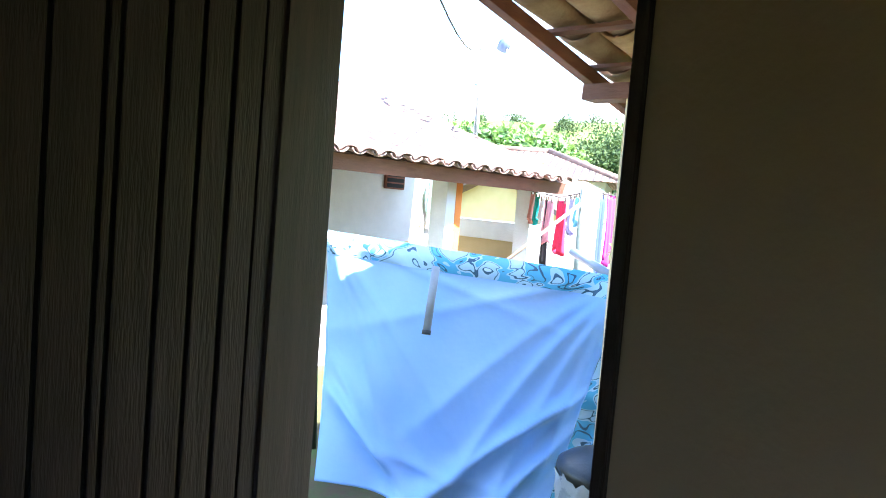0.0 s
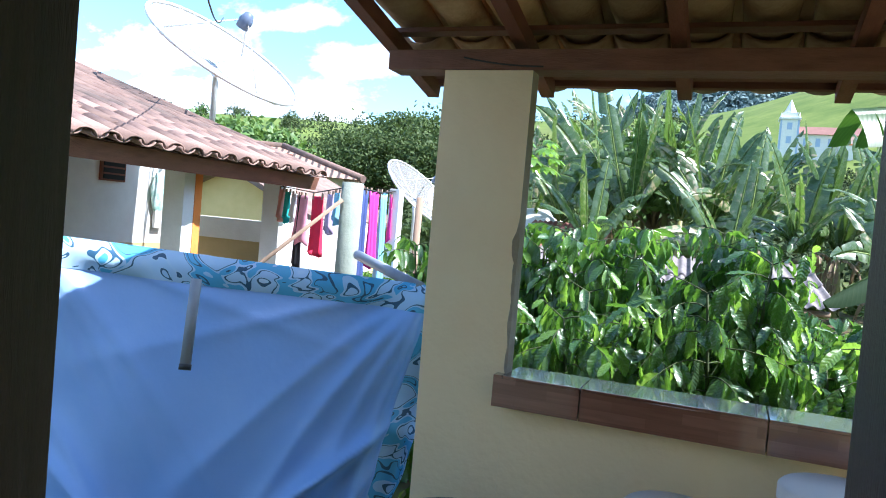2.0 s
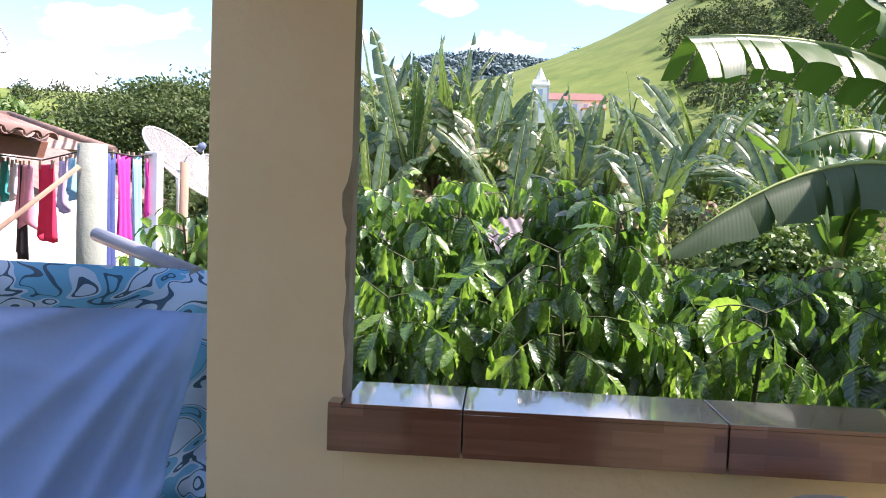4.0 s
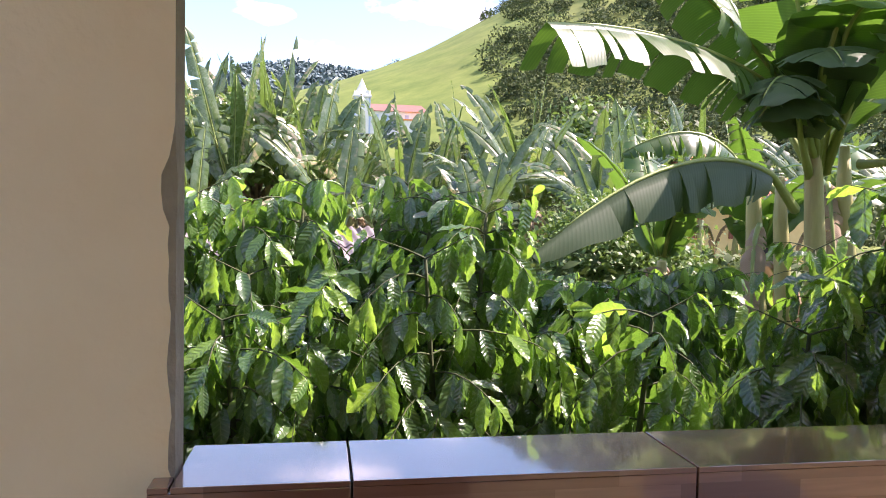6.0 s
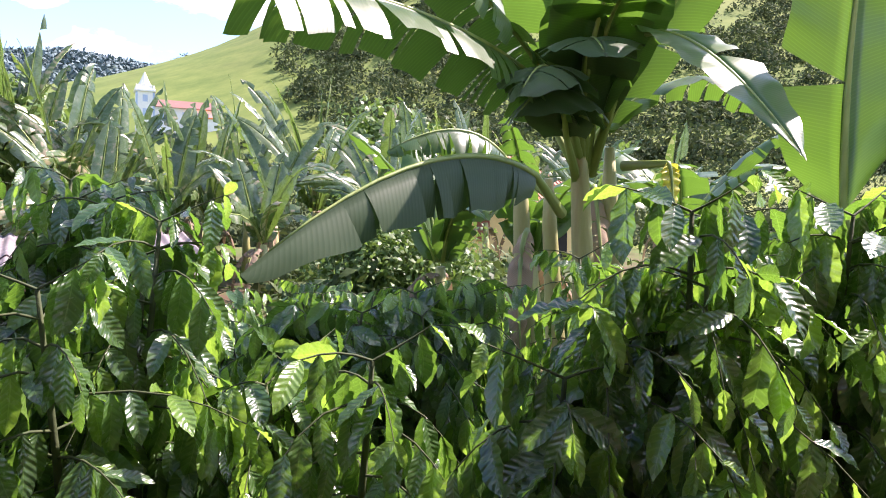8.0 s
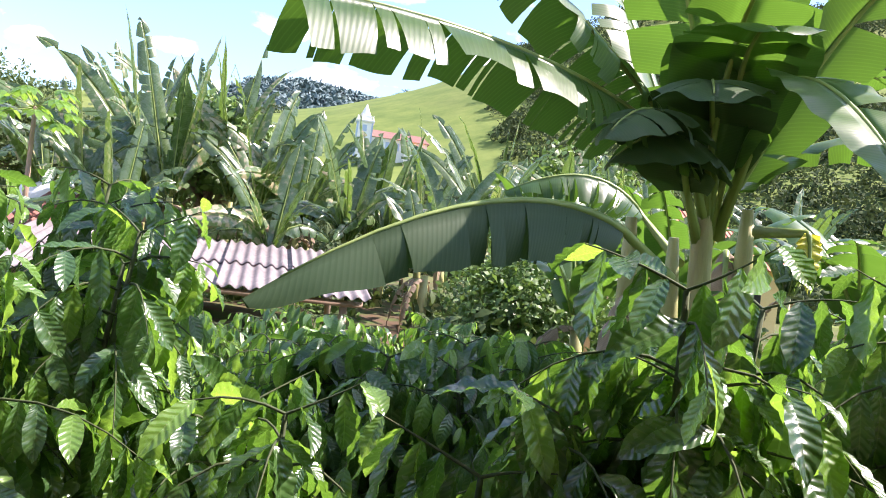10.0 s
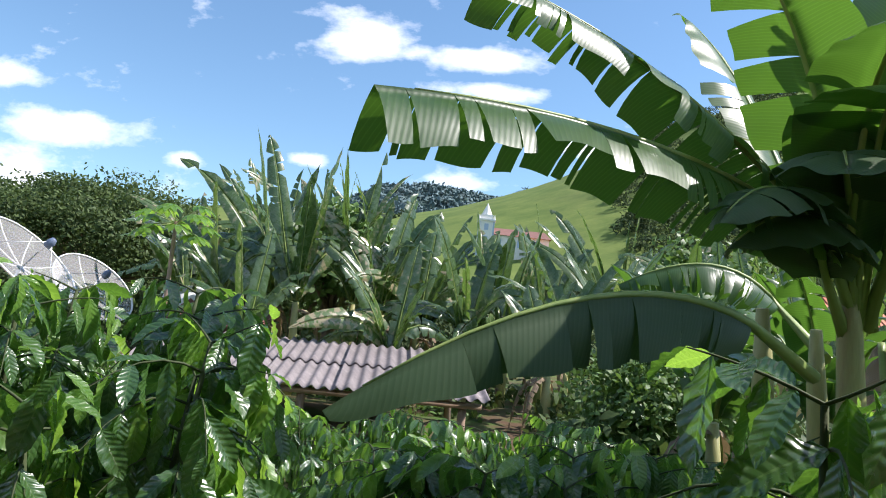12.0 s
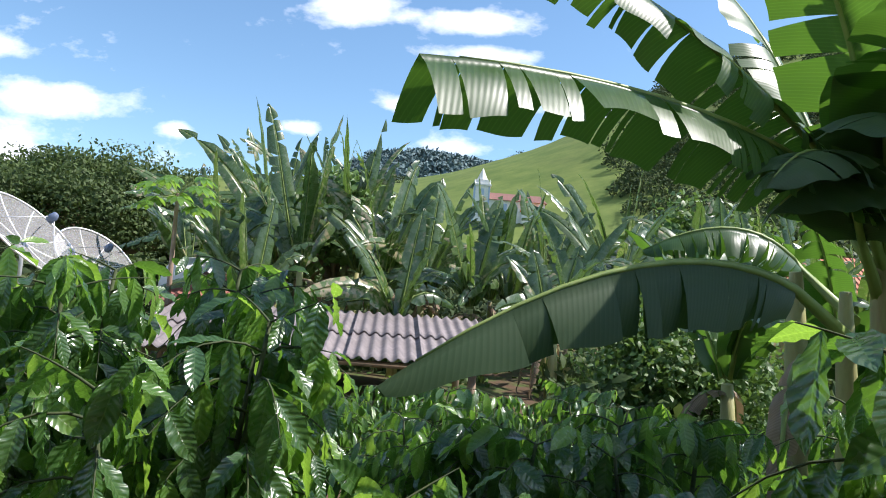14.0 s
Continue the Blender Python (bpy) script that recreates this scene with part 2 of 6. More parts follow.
M_STICK = mat("weathered_wood", (0.24, 0.16, 0.11), (0.34, 0.25, 0.18), 0.9, 8, 2, 0.4, 50, stretch=(1, 1, 0.3))
M_MESH_RIM = mat("galvanised_steel", (0.62, 0.63, 0.63), (0.72, 0.72, 0.72), 0.45, 8, 2, 0.1, 60, metal=0.4)
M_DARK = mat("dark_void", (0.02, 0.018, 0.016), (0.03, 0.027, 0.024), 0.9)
M_BLUEP = mat("blue_grey_plastic", (0.10, 0.14, 0.22), (0.15, 0.19, 0.28), 0.5)
M_BARK = mat("grey_brown_bark", (0.14, 0.10, 0.07), (0.24, 0.19, 0.14), 0.95, 12, 2, 0.7, 40, stretch=(1, 1, 0.4))
M_TWIG = mat("green_brown_twig", (0.035, 0.055, 0.02), (0.065, 0.08, 0.03), 0.85, 14, 3, 0.3, 60)
M_PSEUDO = mat("banana_stem_skin", (0.26, 0.27, 0.09), (0.36, 0.34, 0.14), 0.55, 5, 2.5, 0.2, 40, stretch=(3, 3, 0.4), c3=(0.17, 0.11, 0.05), spots=0.52)
M_RIB = mat("banana_midrib", (0.17, 0.24, 0.06), (0.25, 0.32, 0.09), 0.45, 5, 2, 0.1, 40)
M_YELLOW = mat("pale_yellow_paint", (0.72, 0.55, 0.24), (0.78, 0.6, 0.28), 0.85, 4, 0.8, 0.2, 40)
M_SHUTTER = mat("red_brown_shutter", (0.2, 0.06, 0.035), (0.26, 0.09, 0.05), 0.6)
M_CHROOF = mat("church_roof_tile", (0.17, 0.085, 0.07), (0.23, 0.12, 0.10), 0.9, 2, 0.3, 0.3, 8)
M_BLUETRIM = mat("pale_blue_trim", (0.35, 0.45, 0.62), (0.42, 0.52, 0.68), 0.8)
M_WIRE = mat("black_cable", (0.03, 0.03, 0.03), (0.05, 0.05, 0.05), 0.7)

L_COFFEE = leaf_mat("coffee_leaf", (0.026, 0.066, 0.021), (0.056, 0.125, 0.032), (0.30, 0.66, 0.05), 0.29, 0.25, 9, 2.6, (0.10, 0.18, 0.06), 0.35, spec=1.0)
L_COFFEE_Y = leaf_mat("young_coffee_leaf", (0.09, 0.20, 0.035), (0.15, 0.28, 0.05), (0.46, 0.80, 0.07), 0.44, 0.26, 9, 2.6, (0.2, 0.32, 0.09), 0.35, spec=1.0)
L_BANANA = leaf_mat("banana_leaf", (0.030, 0.078, 0.020), (0.056, 0.122, 0.032), (0.24, 0.54, 0.04), 0.26, 0.36, 90, 6, (0.09, 0.16, 0.05), 0.07, spec=0.55)
L_BANANA_FAR = leaf_mat("wind_torn_banana_leaf", (0.028, 0.066, 0.020), (0.080, 0.135, 0.045), (0.28, 0.50, 0.06), 0.24, 0.27, 60, 6, (0.16, 0.22, 0.10), 0.1, dry=(0.34, 0.28, 0.17), spec=0.85)
# darker copy of banana_leaf: shade inside the clump put into the colour
L_BANANA_SHADE = leaf_mat("shaded_banana_leaf", (0.028, 0.06, 0.024), (0.045, 0.085, 0.032), (0.12, 0.27, 0.03), 0.16, 0.5, 90, 6, (0.07, 0.11, 0.05), 0.07, spec=0.3)
L_YELLOW = leaf_mat("yellow_banana_leaf", (0.42, 0.42, 0.04), (0.58, 0.55, 0.07), (0.75, 0.72, 0.05), 0.4, 0.4, 60, 6, (0.6, 0.55, 0.1), 0.07)
L_DRY = leaf_mat("dead_banana_leaf", (0.13, 0.085, 0.05), (0.32, 0.23, 0.14), (0.4, 0.28, 0.12), 0.15, 0.7, 60, 6, (0.4, 0.3, 0.2), 0.3)
L_TREE = leaf_mat("tree_leaf", (0.034, 0.062, 0.022), (0.085, 0.125, 0.04), (0.15, 0.23, 0.04), 0.22, 0.6, 4, 2, None, 0.1, spec=0.2)
L_TREE_B = leaf_mat("light_tree_leaf", (0.055, 0.12, 0.03), (0.12, 0.21, 0.05), (0.24, 0.40, 0.06), 0.28, 0.5, 4, 2, None, 0.1)
L_FOREST = leaf_mat("forest_leaf", (0.035, 0.058, 0.03), (0.075, 0.10, 0.042), (0.10, 0.15, 0.04), 0.12, 0.9, 4, 2, None, 0.1, spec=0.1)

# ---- building helpers ----
rng = np.random.default_rng(7)


def mesh_ob(name, bm, material, smooth=False):
    me = bpy.data.meshes.new(name)
    if smooth:
        for f in bm.faces:
            f.smooth = True
    bm.to_mesh(me)
    bm.free()
    for m in (material if isinstance(material, (list, tuple)) else [material]):
        me.materials.append(m)
    return new(name, me)


def part(name, bm, material, parent, label="", smooth=False):
    ob = mesh_ob(name, bm, material, smooth)
    ob.parent = parent
    return tagged(ob, label)


def thing(name, label, category, at=(0, 0, 0), group="", kind=""):
    ob = new(name)
    ob.empty_display_size = 0.1
    ob.matrix_world = Matrix.Translation(at)
    return tagged(ob, label, category, group, kind)


def add_box(bm, x0, x1, y0, y1, z0, z1, bevel=0.0, m=None):
    r = bmesh.ops.create_cube(bm, size=1)
    vs = r["verts"]
    bmesh.ops.scale(bm, vec=(x1 - x0, y1 - y0, z1 - z0), verts=vs)
    bmesh.ops.translate(bm, vec=((x0 + x1) / 2, (y0 + y1) / 2, (z0 + z1) / 2), verts=vs)
    if bevel:
        es = list({e for v in vs for e in v.link_edges})
        g = bmesh.ops.bevel(bm, geom=es, offset=bevel, segments=2, affect="EDGES", profile=0.7)
        vs = list({v for f in g["faces"] for v in f.verts} | {v for v in vs if v.is_valid})
    if m is not None:
        bmesh.ops.transform(bm, matrix=m, verts=vs)
    return vs


def box(x0, x1, y0, y1, z0, z1, bevel=0.0, m=None):
    bm = bmesh.new()
    add_box(bm, x0, x1, y0, y1, z0, z1, bevel, m)
    return bm


def add_tube(bm, pts, radii, n=8, caps=True):
    """A round tube along points."""
    pts = [Vector([float(c) for c in p]) for p in pts]
    radii = [float(r) for r in radii] if not isinstance(radii, (int, float)) else radii
    if isinstance(radii, (int, float)):
        radii = [radii] * len(pts)
    rings = []
    for i, p in enumerate(pts):
        d = (pts[min(i + 1, len(pts) - 1)] - pts[max(i - 1, 0)]).normalized()
        a = d.cross(Vector((0.31, 0.2, 0.93)) if abs(d.z) < 0.9 else Vector((1, 0.1, 0))).normalized()
        b = d.cross(a)
        rings.append([bm.verts.new(p + radii[i] * (math.cos(k * 2 * math.pi / n) * a + math.sin(k * 2 * math.pi / n) * b)) for k in range(n)])
    for r0, r1 in zip(rings, rings[1:]):
        for k in range(n):
            f = bm.faces.new((r0[k], r0[(k + 1) % n], r1[(k + 1) % n], r1[k]))
            f.smooth = True
    if caps:
        bm.faces.new(list(reversed(rings[0])))
        bm.faces.new(rings[-1])


def tube(pts, radii, n=8):
    bm = bmesh.new()
    add_tube(bm, pts, radii, n)
    bmesh.ops.recalc_face_normals(bm, faces=bm.faces)
    return bm


def add_lathe(bm, profile, n=32):
    rings = [[bm.verts.new((r * math.cos(2 * math.pi * k / n), r * math.sin(2 * math.pi * k / n), z)) for k in range(n)] for r, z in profile]
    for r0, r1 in zip(rings, rings[1:]):
        for k in range(n):
            f = bm.faces.new((r0[k], r0[(k + 1) % n], r1[(k + 1) % n], r1[k]))
            f.smooth = True
    return rings


def lathe(profile, n=32):
    bm = bmesh.new()
    add_lathe(bm, profile, n)
    bmesh.ops.recalc_face_normals(bm, faces=bm.faces)
    return bm


def grid_mesh(name, V, nu, nv, material, smooth=True):
    """A sheet of (nv + 1) rows with (nu + 1) points, with its own length and width as UV."""
    q = [(r * (nu + 1) + c, r * (nu + 1) + c + 1, (r + 1) * (nu + 1) + c + 1, (r + 1) * (nu + 1) + c) for r in range(nv) for c in range(nu)]
    me = bpy.data.meshes.new(name)
    me.from_pydata([tuple(map(float, v)) for v in V], [], q)
    uv = me.uv_layers.new(name="UVMap")
    gu = np.tile(np.linspace(0, 1, nu + 1), nv + 1)
    gv = np.repeat(np.linspace(0, 1, nv + 1), nu + 1)
    idx = np.array(q).ravel()
    uv.data.foreach_set("uv", np.stack([gu[idx], gv[idx]], 1).astype(np.float32).ravel())
    me.materials.append(material)
    if smooth:
        me.polygons.foreach_set("use_smooth", np.ones(len(q), bool))
    return me


class Sheets:
    """Gathers many small grids (leaves) into one mesh."""

    def __init__(self):
        self.v, self.q, self.u, self.n = [], [], [], 0

    def add(self, V, Q, U):
        self.v.append(V)
        self.q.append(Q + self.n)
        self.u.append(U[Q.ravel()])
        self.n += len(V)

    def mesh(self, name, material, smooth=True):
        me = bpy.data.meshes.new(name)
        V, Q, U = np.concatenate(self.v), np.concatenate(self.q), np.concatenate(self.u)
        me.vertices.add(len(V))
        me.vertices.foreach_set("co", V.astype(np.float32).ravel())
        me.loops.add(Q.size)
        me.loops.foreach_set("vertex_index", Q.astype(np.int32).ravel())
        me.polygons.add(len(Q))
        me.polygons.foreach_set("loop_start", np.arange(0, Q.size, 4, dtype=np.int32))
        if smooth:
            me.polygons.foreach_set("use_smooth", np.ones(len(Q), bool))
        uv = me.uv_layers.new(name="UVMap")
        uv.data.foreach_set("uv", U.astype(np.float32).ravel())
        me.update(calc_edges=True)
        me.validate()
        me.materials.append(material)
        return me


def grid_template(nu, nv):
    Q = np.array([(r * (nu + 1) + c, r * (nu + 1) + c + 1, (r + 1) * (nu + 1) + c + 1, (r + 1) * (nu + 1) + c) for r in range(nv) for c in range(nu)])
    U = np.stack([np.tile(np.linspace(0, 1, nu + 1), nv + 1), np.repeat(np.linspace(0, 1, nv + 1), nu + 1)], 1)
    return Q, U


def leaf_shape(length, width, nu, nv, fold=0.25, droop=0.25, wave=0.0, phase=0.0, tip=0.12):
    """A pointed leaf along +y, face up: folded at the midrib, drooping to its tip, with a wavy rim."""
    Q, U = grid_template(nu, nv)
    u, v = U[:, 0] * 2 - 1, U[:, 1]
    w = np.sin(np.pi * np.clip(v * (1 - tip) / 0.92, 0, 1) ** 0.85) ** 0.8
    w = np.where(v > 1 - tip, w * np.clip((1 - v) / tip, 0, 1) ** 0.6 + 0.0, w)
    x = u * w * width / 2
    z = np.abs(u) * w * width * fold * 0.5 - droop * length * v ** 2 + wave * np.abs(u) * np.sin(v * 26 + phase + u) * w
    y = v * length * (1 - 0.25 * droop * v)
    return np.stack([x, y, z], 1), Q, U


def basis(d, n):
    """Rotation whose y is d and whose z is about n, as an array."""
    d = d / np.linalg.norm(d)
    n = n - d * np.dot(n, d)
    k = np.linalg.norm(n)
    n = n / k if k > 1e-6 else np.array([d[1], -d[0], 0.0])
    return np.stack([np.cross(d, n), d, n], 1)


def to_matrix(R, p, s=1.0):
    m = Matrix([[*(float(c) * s for c in R[i]), float(p[i])] for i in range(3)] + [[0, 0, 0, 1]])
    return m


def bez(p0, p1, p2, p3, t):
    t = np.asarray(t)[:, None]
    p0, p1, p2, p3 = (np.array(p, float) for p in (p0, p1, p2, p3))
    return (1 - t) ** 3 * p0 + 3 * t * (1 - t) ** 2 * p1 + 3 * t * t * (1 - t) * p2 + t ** 3 * p3

# ---- terrain: one sheet from the yard to the far hills ----
RIDGE_A = [-180, -60, -40, -20, -4, 0, 7, 12, 16, 22, 30, 50, 90, 180]
RIDGE_E = [5, 5, 6, 7.2, 8.8, 9.9, 12.2, 14.3, 15.8, 18, 19, 16, 9, 5]
FAR_A = [-180, -40, -16, -9, -6, -2, 1, 6, 30, 180]
FAR_E = [4, 5, 6.5, 8.6, 10.7, 11.2, 10.9, 10.2, 8, 4]
GROUND_Z = -0.25


def smooth(a, b, x):
    t = np.clip((x - a) / (b - a), 0, 1)
    return t * t * (3 - 2 * t)


def terrain(x, y):
    r = np.hypot(x, y) + 1e-6
    th = np.degrees(np.arctan2(x, y))
    top = np.tan(np.radians(np.interp(th, RIDGE_A, RIDGE_E))) * 400
    far = np.tan(np.radians(np.interp(th, FAR_A, FAR_E))) * 1300
    h = GROUND_Z + top * smooth(66, 400, r) * (1 - 0.75 * smooth(430, 800, r))
    h = np.maximum(h, far * smooth(650, 1300, r) - 250 * smooth(1300, 2600, r))
    h = h + smooth(70, 300, r) * 2.2 * np.sin(x * 0.031 + 1) * np.cos(y * 0.027)
    near = smooth(5.5, 16, r)
    return h + near * 0.12 * np.sin(x * 0.7) * np.cos(y * 0.6)


def build_ground():
    radii = np.concatenate([[0.0], np.geomspace(2.0, 2600, 110)])
    na = 240
    ang = np.linspace(0, 2 * np.pi, na, endpoint=False)
    X = radii[:, None] * np.sin(ang)[None]
    Y = radii[:, None] * np.cos(ang)[None]
    Z = terrain(X, Y)
    V = np.stack([X, Y, Z], -1).reshape(-1, 3)
    q = [(i * na + j, (i + 1) * na + j, (i + 1) * na + (j + 1) % na, i * na + (j + 1) % na) for i in range(len(radii) - 1) for j in range(na)]
    me = bpy.data.meshes.new("ground")
    me.from_pydata(V.tolist(), [], q)
    me.polygons.foreach_set("use_smooth", np.ones(len(q), bool))
    m, nt, bs, out = principled("pasture_soil_and_haze")
    tc = nt.nodes.new("ShaderNodeTexCoord")
    n1 = node(nt, "ShaderNodeTexNoise", Scale=0.09, Detail=9.0, Roughness=0.72)
    n2 = node(nt, "ShaderNodeTexNoise", Scale=0.9, Detail=6.0, Roughness=0.7)
    n3 = node(nt, "ShaderNodeTexNoise", Scale=0.012, Detail=5.0)
    for n in (n1, n2, n3):
        link(nt, tc, "Object", n, "Vector")
    grass = mix_rgb(nt, ramp(nt, n1.outputs[0], 0.35, 0.65), (0.085, 0.135, 0.03), (0.155, 0.20, 0.05))
    grass = mix_rgb(nt, math_node(nt, "MULTIPLY", ramp(nt, n3.outputs[0], 0.5, 0.68), 0.6), grass, (0.15, 0.15, 0.06))
    soil = mix_rgb(nt, ramp(nt, n2.outputs[0], 0.42, 0.6), (0.10, 0.065, 0.04), (0.06, 0.11, 0.025))
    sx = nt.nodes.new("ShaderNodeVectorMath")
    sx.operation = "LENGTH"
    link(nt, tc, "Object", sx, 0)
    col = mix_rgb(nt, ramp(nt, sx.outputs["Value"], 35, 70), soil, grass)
    # distance haze mixed into the ground colour from 500 m outwards
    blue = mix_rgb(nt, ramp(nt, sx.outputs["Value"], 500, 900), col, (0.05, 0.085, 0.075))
    nt.links.new(blue, bs.inputs["Base Color"])
    bs.inputs["Roughness"].default_value = 0.95
    bs.inputs["Specular IOR Level"].default_value = 0.15
    bp = node(nt, "ShaderNodeBump", Strength=0.5, Distance=0.05)
    link(nt, n2, 0, bp, "Height")
    link(nt, bp, 0, bs, "Normal")
    me.materials.append(m)
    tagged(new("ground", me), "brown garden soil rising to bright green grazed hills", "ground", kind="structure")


build_ground()

# ---- the house: room, door wall, porch ----
WY0, WY1 = 1.47, 1.60          # door wall
DX0, DX1 = -1.272, -0.415        # rough opening
DOOR_H = 2.12


def structure(name, bm, material, label, category, smooth=False):
    return tagged(mesh_ob(name, bm, material, smooth), label, category, kind="structure")


structure("floor", box(-2.0, 2.6, -2.4, WY0, -0.25, 0.0), M_FLOOR, "dark red cement floor of the unlit room", "floor")
# floor out of view, made pale to throw light up at the pillar
structure("floor_porch", box(-1.75, 3.6, WY0, 3.52, -0.3, -0.004), M_PORCH_BOUNCE, "unseen porch floor, pale beige to bounce light", "floor")
# slab carried on unseen to the south to bounce light onto the liner
structure("pavement", box(-4.9, -1.75, -3.0, 5.6, -0.3, -0.03, 0.02), M_YARD, "grey concrete yard slab beside the porch", "pavement")
bm = bmesh.new()
add_box(bm, -2.0, DX0, WY0, WY1, 0, 3.1)
add_box(bm, DX1, 2.75, WY0, WY1, 0, 3.1)
add_box(bm, DX0, DX1, WY0, WY1, DOOR_H, 3.1)
# unseen cream layer over the outer face, added to reflect light into the porch
bmo = bmesh.new()
add_box(bmo, -2.15, DX0, WY1 + 0.001, WY1 + 0.016, 0, 2.55)
add_box(bmo, DX1, 2.75, WY1 + 0.001, WY1 + 0.016, 0, 2.55)
add_box(bmo, DX0, DX1, WY1 + 0.001, WY1 + 0.016, DOOR_H, 2.55)
structure("wall_outer_bounce", bmo, M_PLASTER, "unseen cream layer added outside the door wall to bounce light", "wall")
structure("wall_front", bm, M_INNER, "beige painted masonry wall round the doorway", "wall")
# unseen back wall; its opening is added to light the inner wall
bm = bmesh.new()
add_box(bm, -2.0, -1.2, -2.55, -2.4, 0, 3.1)
add_box(bm, -0.75, 2.6, -2.55, -2.4, 0, 3.1)
add_box(bm, -1.2, -0.75, -2.55, -2.4, 0, 1.0)
add_box(bm, -1.2, -0.75, -2.55, -2.4, 2.1, 3.1)
structure("wall_back", bm, M_INNER, "unseen beige room wall, opening added to let light in", "wall")
structure("wall_west", box(-2.15, -2.0, -2.55, WY1, -0.3, 3.1), M_INNER, "beige painted room wall in shadow", "wall")
# unseen east wall; its opening is added to light the door planks
bm = bmesh.new()
add_box(bm, 2.6, 2.75, -2.55, -0.9, 0, 3.1)
add_box(bm, 2.6, 2.75, -0.1, WY0, 0, 3.1)
add_box(bm, 2.6, 2.75, -0.9, -0.1, 0, 1.3)
add_box(bm, 2.6, 2.75, -0.9, -0.1, 2.1, 3.1)
structure("wall_east", bm, M_INNER, "unseen beige room wall, opening added to let light in", "wall")
structure("ceiling", box(-2.15, 2.75, -2.55, WY1, 3.1, 3.2), M_INNER, "plain dark ceiling of the room", "ceiling")

# door frame and the plank leaf that stands open
frame_ob = thing("door_frame", "dark varnished wooden door frame in the beige wall", "door frame", (DX0, WY0, 0), kind="structure")
for nm, b in (("jamb", box(0, 0.035, -0.015, 0.09, 0, DOOR_H, 0.004)), ("lining", box(0.0005, 0.005, 0.091, 0.15, 0, DOOR_H)), ("jamb", box(DX1 - DX0 - 0.02, DX1 - DX0, -0.015, 0.15, 0, DOOR_H, 0.004)),
              ("lintel", box(0.035, DX1 - DX0 - 0.02, -0.015, 0.09, DOOR_H - 0.06, DOOR_H, 0.004))):
    part(nm, b, M_DOOR, frame_ob)


def plank_door():
    d = thing("door_1", "dark varnished plank door standing open into the room", "door", (DX0 + 0.03, WY0 + 0.02, 0.01), kind="structure")
    d.rotation_euler = (0, 0, radians(-104))
    part("stile", box(0.0, 0.072, -0.035, 0, 0, DOOR_H - 0.09, 0.004), M_DOOR, d)
    x = 0.076
    k = 0
    for w in (0.062, 0.064, 0.066, 0.085, 0.026, 0.095, 0.10, 0.085, 0.06):
        part("plank", box(x, x + w - 0.010, -0.03, -0.003 - 0.003 * (k % 2), 0.12, DOOR_H - 0.19, 0.004), M_DOOR, d)
        x += w
        k += 1
    part("stile", box(x, x + 0.08, -0.035, 0, 0, DOOR_H - 0.09, 0.004), M_DOOR, d)
    part("rail", box(0.074, x - 0.002, -0.032, -0.003, 0, 0.115, 0.003), M_DOOR, d)
    part("rail", box(0.074, x - 0.002, -0.032, -0.003, DOOR_H - 0.185, DOOR_H - 0.09, 0.003), M_DOOR, d)
    # near-black sheet behind the planks paints the shade in the grooves
    part("groove_shade_board", box(0.07, x, -0.034, -0.0305, 0.1, DOOR_H - 0.17), M_DARK, d)
    return d


plank_door()

# pillar, low wall
PX0, PX1, PY0, PY1 = -1.52, -1.205, 3.36, 3.50


def build_pillar():
    bm = bmesh.new()
    n = 90
    rows = []
    rr = random.Random(4)
    for i in range(n + 1):
        z = -0.3 + (2.015 + 0.3) * i / n
        chip = 0.0
        if 1.0 < z < 1.52:
            chip = (0.004 + 0.008 * abs(math.sin(z * 23)) + rr.uniform(0, 0.004)) * (1.3 if 1.34 < z < 1.45 else 0.7)
        dx = 0.004 * math.sin(z * 3.1)
        rows.append([bm.verts.new(p) for p in ((PX0 + dx, PY0, z), (PX0 + dx, PY0 + 0.075, z), (PX1, PY0 + 0.075, z), (PX1, PY0 + chip, z), (PX1 - chip, PY0, z))])
    for a, b in zip(rows, rows[1:]):
        for k in range(5):
            f = bm.faces.new((a[k], a[(k + 1) % 5], b[(k + 1) % 5], b[k]))
            if k in (2, 3):
                f.material_index = 1
    bm.faces.new(rows[-1])
    bmesh.ops.recalc_face_normals(bm, faces=bm.faces)
    structure("pillar", bm, [M_PLASTER, M_RAW], "cream plastered porch pillar with chipped corner", "pillar")


build_pillar()
# unseen porch end left open so sun reaches the floor; pillar added as support
structure("pillar_east", box(1.30, 1.55, PY0 - 0.06, PY1, -0.3, 2.0155, 0.004), M_PLASTER, "added cream pillar at the unseen porch end left open for sun", "pillar")
structure("wall_low", box(PX1 + 0.0002, 1.30, PY0, PY1, -0.3, 0.985), M_PLASTER, "cream plastered low porch wall under tiled sill", "wall")

# sill of brown wood-look porcelain: top and front tiles
sill = thing("window_sill", "glossy brown wood-look porcelain sill on the low wall", "sill", (0, 0, 0), kind="structure")
part("grout_bed", box(-1.203, 1.295, PY0 - 0.03, PY1 + 0.004, 0.9, 0.99), M_GROUT, sill)
SILL_X = [-1.235, -0.943, -0.392, 0.160, 0.712, 1.295]
for a, b in zip(SILL_X, SILL_X[1:]):
    top_a = max(a, -1.203)
    part("sill_tile", box(top_a + 0.002, b - 0.002, PY0 - 0.05, PY1 + 0.012, 0.991, 1.0, 0.0015), M_SILL, sill)
    part("front_tile", box(a + 0.002, b - 0.002, PY0 - 0.05, PY0 - 0.041, 0.895, 0.9905, 0.0015), M_SILL, sill)
